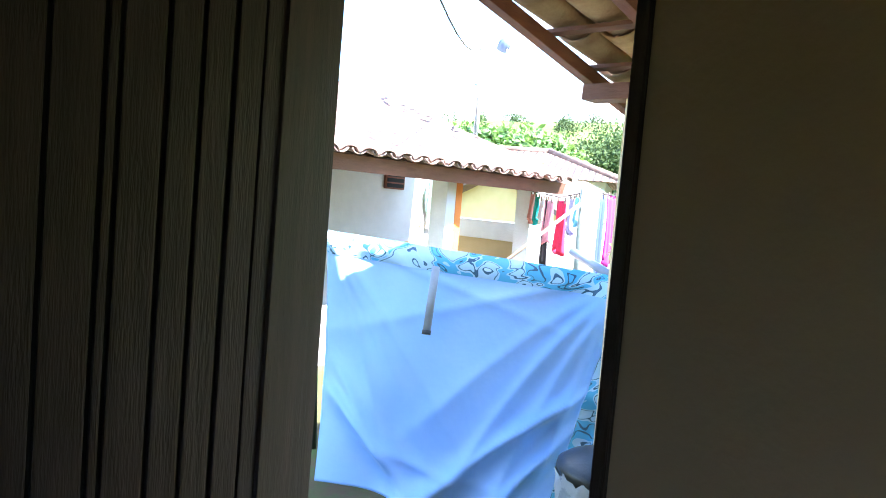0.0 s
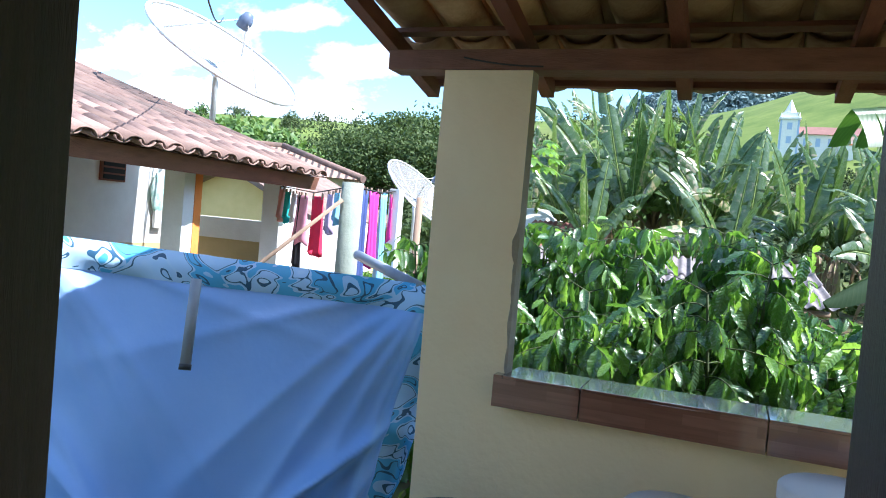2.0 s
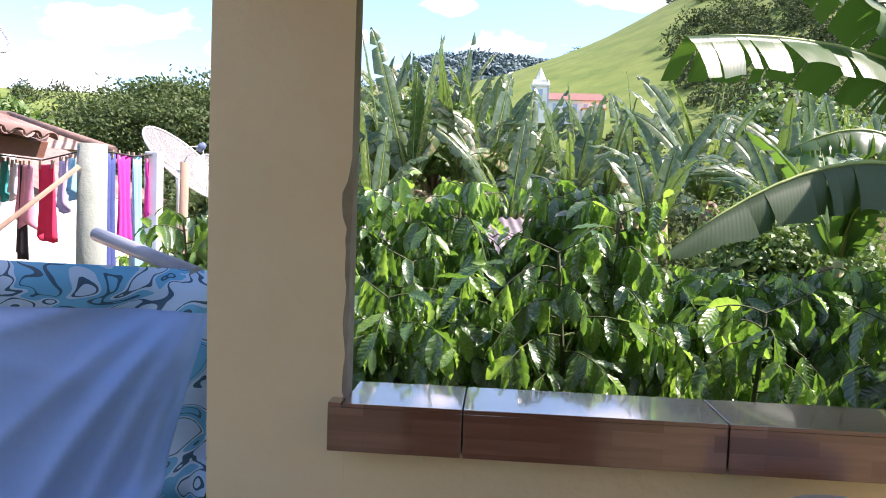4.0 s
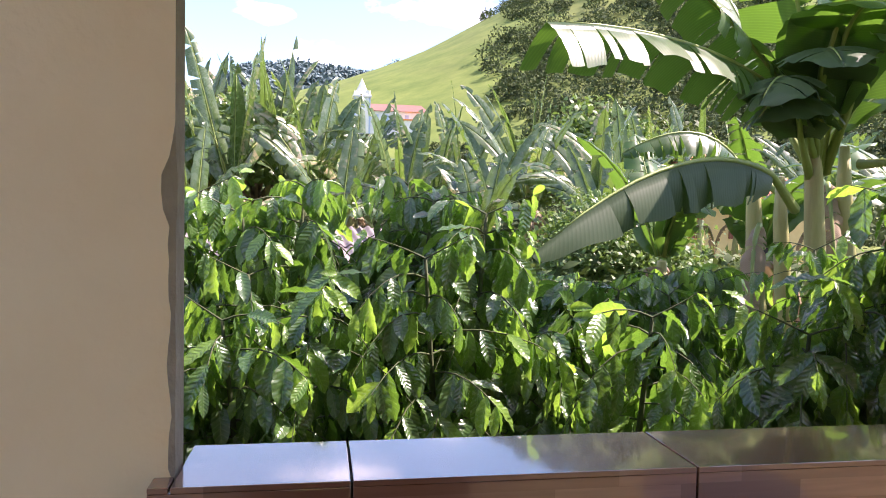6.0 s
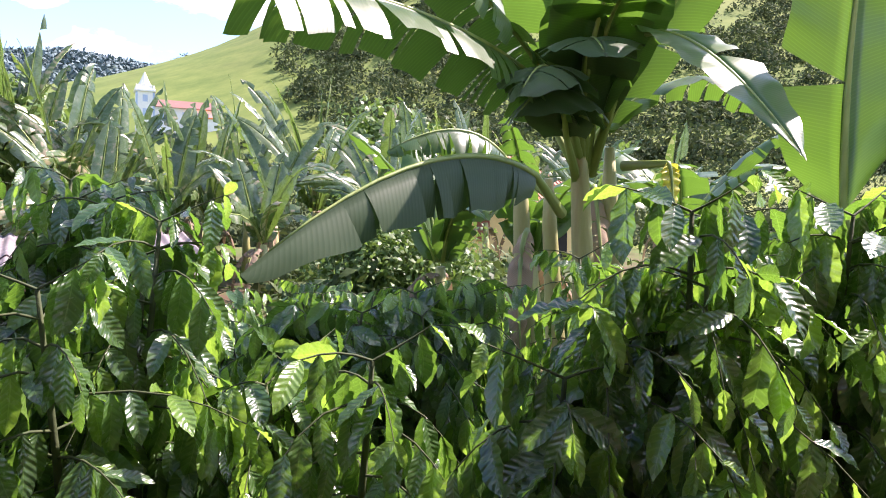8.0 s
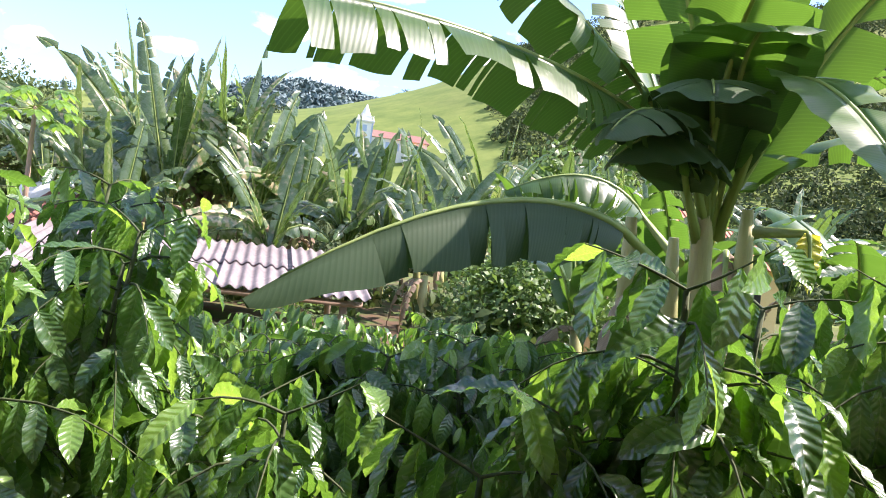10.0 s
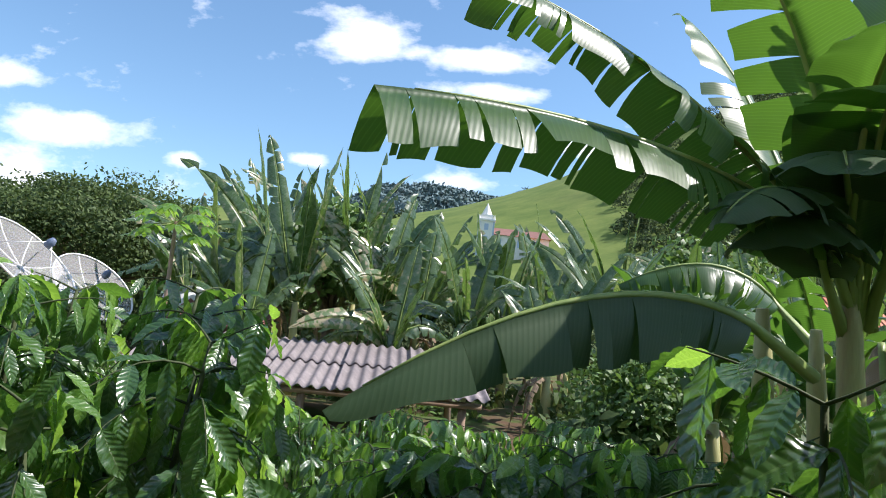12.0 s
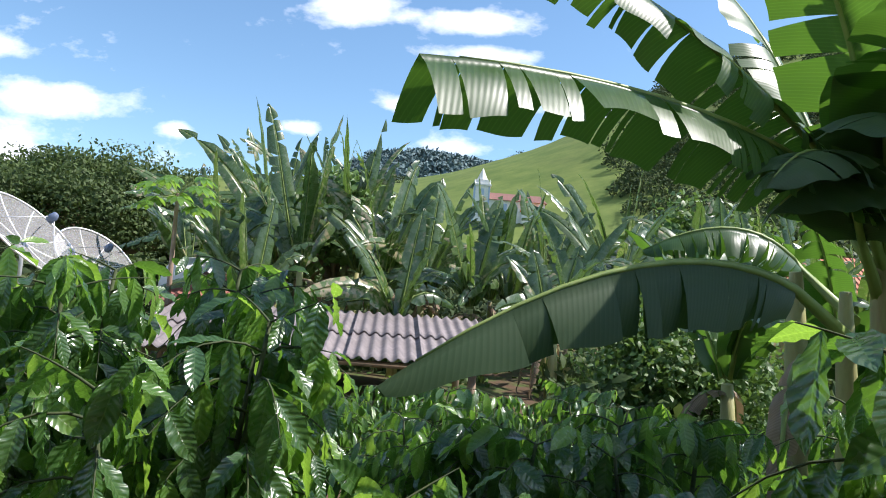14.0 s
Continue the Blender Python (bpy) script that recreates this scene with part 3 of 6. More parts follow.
part("sill_tile", box(-1.233, -1.204, PY0 - 0.05, PY0 - 0.003, 0.991, 1.0, 0.0015), M_SILL, sill)
part("grout_bed", box(-1.233, -1.205, PY0 - 0.04, PY0 - 0.003, 0.9, 0.99), M_GROUT, sill)

# porch roof
SLOPE = 0.23


roof = thing("porch_roof", "red-brown timber porch roof with clay barrel tiles", "roof", (0, 0, 0), kind="structure")
part("beam", box(-1.74, 1.62, PY0 - 0.005, PY1 - 0.03, 2.016, 2.085, 0.004), M_BEAM, roof)
ROOF_ANG = math.degrees(math.atan(SLOPE))
RL = (3.85 - 1.62) / math.cos(radians(ROOF_ANG))


def slope_matrix():
    c, s = math.cos(radians(ROOF_ANG)), math.sin(radians(ROOF_ANG))
    return Matrix(((1, 0, 0, 0), (0, -c, s, 3.85), (0, s, c, 2.015), (0, 0, 0, 1)))


RM = slope_matrix()


def slope_box(x0, x1, s0, s1, h0, h1, bevel=0.003):
    bm = box(x0, x1, s0, s1, h0, h1, bevel, RM)
    bmesh.ops.recalc_face_normals(bm, faces=bm.faces)
    return bm


x = -1.80
while x < 1.6:
    part("rafter", slope_box(x, x + 0.05, 0.0 if x > -1.79 else -0.02, RL, 0.0, 0.062), M_BEAM_Y, roof)
    x += 0.52 if x > -1.7 else 0.50
s = 0.03
while s < RL:
    part("batten", slope_box(-1.80, 1.64, s, s + 0.04, 0.062, 0.08, 0.002), M_BEAM, roof)
    s += 0.36
part("eave_board", slope_box(-1.81, 1.64, -0.01, 0.012, 0.045, 0.078, 0.002), M_BEAM, roof)


def barrel_tile(length=0.46, r0=0.098, r1=0.078, thick=0.013, n=7):
    """Half-round clay tile along +y, crown up, wider at y = 0."""
    bm = bmesh.new()
    rows = []
    for y, r in ((0, r0), (length, r1)):
        outer = [bm.verts.new((r * math.cos(math.pi * k / n), y, r * 0.62 * math.sin(math.pi * k / n))) for k in range(n + 1)]
        inner = [bm.verts.new(((r - thick) * math.cos(math.pi * k / n), y, (r - thick) * 0.6 * math.sin(math.pi * k / n) - 0.002)) for k in range(n + 1)]
        rows.append((outer, inner))
    (o0, i0), (o1, i1) = rows
    for k in range(n):
        for quad in ((o0[k], o0[k + 1], o1[k + 1], o1[k]), (i0[k + 1], i0[k], i1[k], i1[k + 1]), (o0[k + 1], o0[k], i0[k], i0[k + 1]), (o1[k], o1[k + 1], i1[k + 1], i1[k])):
            bm.faces.new(quad).smooth = True
    bm.faces.new((o0[0], o1[0], i1[0], i0[0]))
    bm.faces.new((o1[n], o0[n], i0[n], i1[n]))
    bmesh.ops.recalc_face_normals(bm, faces=bm.faces)
    me = bpy.data.meshes.new("roof_tile")
    bm.to_mesh(me)
    bm.free()
    return me


def tile_roof(parent, M, width, depth, material, step=0.205, row=0.37, lift=0.072, singles=300, start=0.0, seed=1):
    """Rows of pan and cover tiles on a slope; M maps (along, up the slope, off it). Far rows are joined."""
    rr = random.Random(seed)
    me = barrel_tile()
    me.materials.append(material)
    cols, rows = int(width / step), int(depth / row) + 1
    rest, made = [], 0
    for r in range(rows):
        for c in range(cols):
            for cover in (False, True):
                x = start + (c + (0.5 if cover else 0.0)) * step + rr.uniform(-0.006, 0.006)
                y = r * row - 0.15 + rr.uniform(-0.012, 0.012)
                if not cover:
                    m = M @ pose(x, y + 0.44, lift + 0.064, 2.2, 180, 0) @ pose(0, 0, 0, 0, 0, 180) @ Matrix.Diagonal((1, 1, 1, 1))
                else:
                    m = M @ pose(x, y - 0.02, lift + 0.047, 2.0, rr.uniform(-2, 2), rr.uniform(-1.5, 1.5))
                if made < singles:
                    ob = new("roof_tile", me)
                    ob.parent = parent
                    ob.matrix_basis = m
                    made += 1
                else:
                    rest.append(m)
    if rest:
        n = len(me.vertices)
        co = np.empty(n * 3)
        me.vertices.foreach_get("co", co)
        co = np.c_[co.reshape(-1, 3), np.ones(n)]
        fs = [tuple(p.vertices) for p in me.polygons]
        V, F = [], []
        for i, m in enumerate(rest):
            V.append((co @ np.array(m).T)[:, :3])
            F += [tuple(v + i * n for v in f) for f in fs]
        me2 = bpy.data.meshes.new("tile_field")
        me2.from_pydata(np.concatenate(V).tolist(), [], F)
        me2.materials.append(material)
        ob = new("tile_field", me2)
        ob.parent = parent
        tagged(ob, kind="stuff")


tile_roof(roof, RM, 3.4, RL, M_TILE, singles=300, start=-1.72)
structure("roof_house", box(-2.3, 2.9, -2.7, 1.58, 3.22, 3.3), M_TILE_OLD, "plain weathered roof slab over the house", "roof")

# thin wire on the beam
part("wire", tube([(-1.45 + 0.28 * k / 8, PY0 - 0.012, 2.025 + 0.03 * (1 - k / 8) ** 2 - 0.0 * k) for k in range(9)], 0.003, 5), M_WIRE, roof)

# ---- the blue pool liner, tipped up on its side ----
TL, TR = np.array([-3.0, 3.0, 1.31]), np.array([-1.70, 3.86, 1.21])
pool = thing("pool_liner", "blue vinyl frame-pool liner tipped on its side, creased", "pool", (-2.35, 3.35, -0.03))
pool_o = np.array([-2.35, 3.35, -0.03])


def liner_point(u, v):
    """u along the top rim, v from the rim down to the ground."""
    p = TL * (1 - u) + TR * u
    side = np.array([0.55, -0.835, 0.0])
    z = p[2] * (1 - v) + 0.03 * v
    belly = 0.10 * math.sin(math.pi * min(1, v * 1.1)) * math.sin(math.pi * u)
    fan = 0.0
    for cu, cv, ang, amp, wid in ((0.0, 0.0, 0.95, 0.016, 0.04), (0.0, 0.0, 1.10, 0.018, 0.04), (0.0, 0.0, 1.28, 0.02, 0.04), (1.0, 0.0, 2.05, 0.045, 0.06), (1.0, 0.0, 1.85, 0.04, 0.045),
                                  (1.0, 0.0, 2.30, 0.022, 0.04), (1.0, 0.0, 1.68, 0.05, 0.04), (1.0, 0.0, 2.75, 0.014, 0.03), (0.0, 0.0, 0.30, 0.012, 0.03), (1.05, 0.45, 2.45, 0.06, 0.05), (1.03, 0.6, 2.2, 0.05, 0.05), (0.0, 0.62, 0.75, 0.04, 0.05), (0.02, 0.5, 1.0, 0.02, 0.04), (0.1, 0.8, 0.2, 0.02, 0.05), (0.6, 0.85, 2.6, 0.03, 0.06)):
        du, dv = u - cu, v - cv
        along = du * math.cos(ang) + dv * math.sin(ang)
        off = -du * math.sin(ang) + dv * math.cos(ang)
        if along > 0:
            fan += 2.3 * amp * math.exp(-(abs(off) / (0.55 * wid + 0.02 * along)) ** 1.2) * min(1, along * 5) * math.exp(-along * 1.5)
    inset = 0.10 * v * (1 - u) - 0.32 * v * u * u
    q = p + side * (belly + fan + 0.22 * v * v - 0.02 + 0.006 * math.sin(u * 19 + v * 7)) + (TR - TL) * inset * 0.6
    q[2] = z + 0.02 * math.sin(u * 8 + 1) * v - (0.05 * (1 - abs(2 * u - 1)) if v < 0.1 else 0) * 0
    return q - pool_o


NU, NV = 100, 90
V = [liner_point(c / NU, r / NV) for r in range(NV + 1) for c in range(NU + 1)]
ob = new("sheet", grid_mesh("sheet", V, NU, NV, M_TARP))
ob.parent = pool
sol = ob.modifiers.new("thickness", "SOLIDIFY")
sol.thickness = 0.004


def wave_band_mat():
    m, nt, bs, out = principled("printed_wave_band")
    uv = nt.nodes.new("ShaderNodeUVMap")
    mp = nt.nodes.new("ShaderNodeMapping")
    mp.inputs["Scale"].default_value = (7.5, 0.8, 1)
    link(nt, uv, 0, mp, 0)
    n1 = node(nt, "ShaderNodeTexNoise", Scale=1.0, Detail=1.0, Distortion=1.6)
    link(nt, mp, 0, n1, "Vector")
    rings = math_node(nt, "FRACT", math_node(nt, "MULTIPLY", n1.outputs[0], 7.0))
    line = math_node(nt, "LESS_THAN", math_node(nt, "ABSOLUTE", math_node(nt, "SUBTRACT", rings, 0.5)), 0.085)
    fill = math_node(nt, "GREATER_THAN", n1.outputs[0], 0.55)
    col = mix_rgb(nt, fill, (0.42, 0.62, 0.85), (0.10, 0.42, 0.72))
    col = mix_rgb(nt, ramp(nt, n1.outputs[0], 0.28, 0.4), (0.66, 0.78, 0.9), col)
    col = mix_rgb(nt, line, col, (0.03, 0.10, 0.19))
    nt.links.new(col, bs.inputs["Base Color"])
    bs.inputs["Roughness"].default_value = 0.4
    return m


M_BAND = wave_band_mat()
V = []
for r in range(5):
    for c in range(NU + 1):
        u, v = c / NU, r / 4
        p = liner_point(u, 0.005 + 0.085 * v)
        p = p + np.array([0.55, -0.835, 0.0]) * (0.008 + 0.02 * math.sin(math.pi * v)) + np.array([0, 0, 0.012 * (1 - v)])
        V.append(p)
ob = new("rim_band", grid_mesh("rim_band", V, NU, 4, M_BAND))
ob.parent = pool
tagged(ob, "pale blue rim band printed with dark wave lines")
# outer skin turning the right-hand edge
V = []
for r in range(31):
    for c in range(7):
        v, k = r / 30, c / 6
        p = liner_point(1.0, v) + np.array([0.10 * k - 0.02 * math.sin(v * 9) * k, 0.03 * k + 0.05 * math.sin(k * 3) + 0.012 * math.sin(v * 21), 0.0])
        V.append(p)
me = grid_mesh("side_skin", V, 6, 30, M_BAND)
for d in me.uv_layers[0].data:
    d.uv = (d.uv[1] * 1.1, d.uv[0] * 0.9)
ob = new("side_skin", me)
ob.parent = pool
tagged(ob, "outer skin printed with blue and dark waves")


def pl(x, y, z):
    return (x - pool_o[0], y - pool_o[1], z - pool_o[2])


part("rim_pipe", tube([pl(-3.03, 3.03, 1.255), pl(-2.36, 3.49, 1.205), pl(-1.71, 3.90, 1.155)], 0.022, 10), M_PIPE, pool, "grey enamelled steel rim pipe")
leg = part("leg_pipe", tube([pl(-2.385, 3.20, 1.195), pl(-2.352, 3.135, 0.885)], 0.02, 12), M_PIPE, pool, "grey steel leg pipe hanging down")
part("pipe_cap", tube([pl(-2.3525, 3.136, 0.888), pl(-2.350, 3.131, 0.868)], 0.0225, 12), M_BLACK, leg, "black rubber cap")
part("cross_pipe", tube([pl(-2.25, 4.2, 1.29), pl(-1.74, 3.83, 1.205)], 0.024, 12), M_PIPE, pool, "grey steel pipe resting across the corner")
part("leg_pipe", tube([pl(-3.12, 3.02, 1.28), pl(-3.3, 3.25, 0.0)], 0.02, 10), M_BLACK, pool)
part("leg_pipe", tube([pl(-1.76, 3.93, 1.2), pl(-1.8, 4.2, 0.0)], 0.02, 10), M_PIPE, pool)

# ---- bins against the low wall ----
binm = thing("trash_bin", "black plastic bin with a domed handled lid", "bin", (-1.25, 3.07, 0.03))
part("body", lathe([(0.0, -0.034), (0.16, -0.034), (0.165, 0.02), (0.195, 0.50), (0.205, 0.52)]), M_BLACK, binm)
lid = part("lid", lathe([(0.215, 0.50), (0.222, 0.515), (0.218, 0.535), (0.19, 0.555), (0.12, 0.582), (0.05, 0.592), (0.0, 0.594)]), M_BLACK, binm, "black domed lid")
part("handle", box(-0.06, 0.06, -0.014, 0.014, 0.585, 0.612, 0.006), M_DARK, lid, "sunken lid handle")
bmb = bmesh.new()
rings = []
for z, r in ((0.30, 0.196), (0.40, 0.212), (0.47, 0.218), (0.505, 0.214)):
    rings.append([bmb.verts.new(((r + 0.012 * math.sin(k * 2.3 + z * 30)) * math.cos(2 * math.pi * k / 40), (r + 0.012 * math.sin(k * 2.3 + z * 30)) * math.sin(2 * math.pi * k / 40), z + 0.02 * math.sin(k * 1.7))) for k in range(40)])
for r0, r1 in zip(rings, rings[1:]):
    for k in range(40):
        bmb.faces.new((r0[k], r0[(k + 1) % 40], r1[(k + 1) % 40], r1[k]))
part("bag_liner", bmb, M_BAG, binm, "crumpled grey plastic liner folded over the rim", smooth=True)
drum = thing("white_drum", "white plastic drum with a screw lid by the low wall", "drum", (-0.62, 3.09, -0.004))
part("body", lathe([(0.0, 0.0), (0.155, 0.0), (0.165, 0.02), (0.165, 0.62), (0.15, 0.68), (0.125, 0.70)]), M_WHITEP, drum)
part("lid", lathe([(0.135, 0.70), (0.14, 0.71), (0.14, 0.755), (0.13, 0.765), (0.0, 0.768)]), M_WHITEP, drum)
drum2 = thing("white_drum", "taller white plastic drum by the low wall", "drum", (-0.22, 3.10, -0.004))
part("body", lathe([(0.0, 0.0), (0.16, 0.0), (0.17, 0.02), (0.17, 0.76), (0.155, 0.82), (0.135, 0.84)]), M_WHITEP, drum2)
part("lid", lathe([(0.145, 0.84), (0.15, 0.85), (0.15, 0.885), (0.14, 0.895), (0.0, 0.897)]), M_WHITEP, drum2)

# ---- the neighbour's house ----
nb = thing("neighbour_house", "white neighbour house with tiled porch roof and orange posts", "house", (-5.0, 6.0, -0.3))


def nbx(x0, x1, y0, y1, z0, z1, bevel=0.0):
    return box(x0 + 5.0, x1 + 5.0, y0 - 6.0, y1 - 6.0, z0 + 0.3, z1 + 0.3, bevel)


part("wall", nbx(-7.05, -6.9, 1.0, 8.1, 0.95, 2.6), M_WHITE, nb, "white limewashed upper wall")
part("dado", nbx(-7.05, -6.89, 6.6, 8.0, -0.3, 0.95), M_TAN, nb, "tan painted lower wall")
part("wall", nbx(-7.05, -6.89, 1.0, 6.598, -0.3, 0.948), M_WHITE, nb)
part("end_wall", nbx(-6.9, -5.15, 8.0, 8.15, -0.3, 1.08), M_TAN, nb, "tan half-height end wall")
part("end_wall_cap", nbx(-6.9, -5.15, 7.98, 8.17, 1.08, 1.32), M_WHITE, nb)
part("front_wall", nbx(-5.1, -4.95, 6.25, 7.5, -0.3, 0.55), M_ORANGE, nb, "orange painted low porch wall")
part("wall_cap", nbx(-5.12, -4.93, 6.25, 7.5, 0.55, 0.66, 0.006), M_WHITE, nb)
part("front_wall", nbx(-5.1, -4.95, 3.4, 5.95, -0.3, 0.5), M_WHITE, nb)
post = part("post", nbx(-5.12, -4.9, 5.98, 6.2, -0.3, 1.95, 0.005), M_WHITE, nb, "white porch post with orange side")
part("post_face", nbx(-5.118, -4.902, 6.201, 6.208, -0.3, 1.95), M_ORANGE, post, "orange painted side")
part("post_face", nbx(-4.899, -4.893, 6.11, 6.198, -0.3, 1.95), M_ORANGE, post, "orange painted side")
part("post", nbx(-5.15, -4.93, 7.45, 7.72, -0.3, 1.95, 0.005), M_WHITE, nb)
part("yard_wall", nbx(-5.08, -4.96, 7.72, 9.6, -0.3, 1.38), M_WHITE, nb, "sunlit white yard wall")
part("window", nbx(-6.9, -6.86, 6.95, 7.28, 1.62, 1.86), M_SHUTTER, nb, "small dark louvred window")
for k in range(3):
    part("louvre", nbx(-6.86, -6.85, 6.97, 7.26, 1.64 + 0.07 * k, 1.69 + 0.07 * k), M_DARK, nb)
part("shutter", nbx(-6.89, -6.84, 4.9, 5.5, 1.15, 1.85), M_BLUEP, nb, "grey louvred shutter")
NBM = Matrix(((0, -0.954, 0.30, 0.40), (1, 0, 0, -5.3), (0, 0.30, 0.954, 2.10), (0, 0, 0, 1)))


def nb_slope(a0, a1, s0, s1, h0, h1):
    bm = box(a0, a1, s0, s1, h0, h1, 0.0, NBM)
    bmesh.ops.recalc_face_normals(bm, faces=bm.faces)
    return bm


part("eave_beam", nbx(-5.12, -5.0, 0.7, 7.72, 1.95, 2.07, 0.004), M_BEAM_Y, nb)
for k in range(13):
    part("rafter", nb_slope(0.1 + 0.55 * k, 0.16 + 0.55 * k, -0.02, 3.4, -0.06, 0.03), M_BEAM, nb)
part("fascia", nb_slope(0.0, 6.85, -0.04, -0.015, -0.09, 0.045), M_BEAM, nb)
part("roof_deck", nb_slope(0.0, 6.85, 0.0, 3.5, 0.035, 0.05), M_TILE_OLD, nb)
tile_roof(nb, NBM, 6.95, 3.5, M_TILE_OLD, singles=240, lift=0.05, seed=5)
part("ridge", tube([(-2.95, -5.3, 3.18), (-2.95, 1.55, 3.18)], 0.12, 8), M_TILE_OLD, nb)

# picture plate and water filter on the porch
fish = thing("wall_ornament", "pale green and white fish-shaped wall ornament hung indoors", "ornament", (-6.85, 7.8, 1.55))
bmf = bmesh.new()
bmesh.ops.create_uvsphere(bmf, u_segments=20, v_segments=12, radius=1)
for v in bmf.verts:
    v.co = Vector((v.co.x * 0.04, v.co.y * 0.13, v.co.z * 0.24 * (1 + 0.1 * math.sin(v.co.y * 9))))
part("plate", bmf, mat("pale_green_glaze", (0.25, 0.55, 0.45), (0.75, 0.85, 0.82), 0.3, 14, 4, 0.1), fish, smooth=True)
part("tail", box(-0.02, 0.02, -0.06, 0.09, -0.42, -0.22, 0.01), M_WHITE, fish)
filt = thing("orange_crate", "orange and grey plastic canister on the porch wall", "container", (-5.05, 6.42, 0.66))
part("body", box(-0.1, 0.1, -0.1, 0.1, 0, 0.2, 0.02), M_ORANGE, filt)
part("lid", box(-0.09, 0.09, -0.09, 0.09, 0.2, 0.34, 0.03), M_BLUEP, filt, "grey lid")

# house behind, hip roof and gable
hb = thing("far_house", "white house with brown tiled hip roof behind the porch", "house", (-14.29, 19.03, -0.25))
hb.rotation_euler = (0, 0, radians(28))
part("wall", box(-3.1, 3.1, -2.55, 2.55, 0, 2.64), M_WHITE, hb)


def hip(bm, hx, hy, z0, z1, rx):
    b = [bm.verts.new(p) for p in ((-hx, -hy, z0), (hx, -hy, z0), (hx, hy, z0), (-hx, hy, z0))]
    t = [bm.verts.new((-rx, 0, z1)), bm.verts.new((rx, 0, z1))]
    for f in ((b[0], b[1], t[1], t[0]), (b[1], b[2], t[1]), (b[2], b[3], t[0], t[1]), (b[3], b[0], t[0]), (b[3], b[2], b[1], b[0])):
        bm.faces.new(f)


def striped_tile_mat(name, a, b, direction, per):
    m, nt, bs, out = principled(name)
    tc = nt.nodes.new("ShaderNodeTexCoord")
    w = node(nt, "ShaderNodeTexWave", Scale=per, Distortion=0.6)
    w.bands_direction = direction
    n1 = node(nt, "ShaderNodeTexNoise", Scale=2.5, Detail=6.0, Roughness=0.7)
    link(nt, tc, "Object", w, "Vector")
    link(nt, tc, "Object", n1, "Vector")
    col = mix_rgb(nt, ramp(nt, n1.outputs[0], 0.35, 0.65), a, b)
    nt.links.new(col, bs.inputs["Base Color"])
    bs.inputs["Roughness"].default_value = 0.92
    bp = node(nt, "ShaderNodeBump", Strength=1.0, Distance=0.08)
    link(nt, w, 1, bp, "Height")
    link(nt, bp, 0, bs, "Normal")
    return m


M_HIP = striped_tile_mat("ribbed_old_tile", (0.26, 0.15, 0.11), (0.40, 0.26, 0.20), "X", 1.6)
bm = bmesh.new()
hip(bm, 3.64, 3.1, 2.64, 3.55, 1.2)
rf = part("roof", bm, M_HIP, hb, "brown tiled hip roof")
for sx, sy in ((1, -1), (-1, -1), (1, 1), (-1, 1)):
    part("hip_ridge", tube([(3.64 * sx, 3.1 * sy, 2.67), (1.2 * sx, 0, 3.58)], 0.10, 7), M_TILE_OLD, rf)
part("ridge", tube([(-1.2, 0, 3.58), (1.2, 0, 3.58)], 0.10, 7), M_TILE_OLD, rf)
part("window", box(-0.5, 0.5, -2.59, -2.54, 1.0, 2.0), M_SHUTTER, hb)
gb = thing("gable_house", "small cream gabled house with a brown verge", "house", (-9.2, 12.2, -0.3))
bm = bmesh.new()
pts = [(-1.6, 0), (1.6, 0), (1.6, 1.75), (0, 2.45), (-1.6, 1.75)]
a = [bm.verts.new((x, 0, z)) for x, z in pts]
b = [bm.verts.new((x, 3.0, z)) for x, z in pts]
bm.faces.new(a)
bm.faces.new(list(reversed(b)))
for k in range(5):
    bm.faces.new((a[k], b[k], b[(k + 1) % 5], a[(k + 1) % 5]))
bmesh.ops.recalc_face_normals(bm, faces=bm.faces)
part("wall", bm, M_YELLOW, gb, "pale cream gable wall")
for sx in (-1, 1):
    bm = box(0, 2.15, -0.35, 3.2, 0, 0.09, 0.0, pose(0, 0, 2.46, 0, 0, 0 if sx > 0 else 180) @ pose(0, 0 if sx > 0 else -2.85, 0, 0, 24, 0))
    part("roof_slope", bm, M_TILE_OLD, gb)

# ---- clothes line, posts ----
pole = thing("cement_pole", "green-grey mossy cement pole in the yard", "pole", (-3.52, 6.4, -0.25))
part("shaft", tube([(0, 0, 0), (-0.005, 0, 1.0), (0.0, 0, 2.0)], [0.095, 0.092, 0.09], 16), M_CONC_POST, pole)
post2 = thing("fence_post", "pale weathered wooden fence post", "post", (-3.42, 7.05, -0.25))
part("shaft", box(-0.05, 0.05, -0.05, 0.05, 0, 2.0, 0.008), M_WHITE, post2)
post3 = thing("fence_post", "thin brown wooden fence post", "post", (-3.36, 7.4, -0.25))
part("shaft", tube([(0, 0, 0), (0.02, 0, 1.95)], 0.035, 8), M_STICK, post3)
brace = thing("wooden_prop", "thin wooden prop leaning against the cement pole", "prop", (-4.5, 5.6, -0.25))
part("stick", tube([(0.0, 0.0, 0.75), (0.5, 0.4, 1.35), (0.95, 0.7, 1.85)], 0.018, 6), M_STICK, brace)
part("foot", tube([(0.0, 0.0, 0.75), (-0.62, -0.5, 0.0)], 0.018, 6), M_STICK, brace)
line = thing("clothes_line", "thin wire clothes line between house post and pole", "clothes line", (-5.0, 7.5, 1.72))
part("wire", tube([(0, 0, 0), (0.75, -0.5, -0.06), (1.48, -1.1, 0.0)], 0.006, 5), M_WIRE, line)
part("wire", tube([(1.48, -1.1, 0.0), (1.55, -0.7, -0.02), (1.60, -0.42, 0.02)], 0.006, 5), M_WIRE, line)
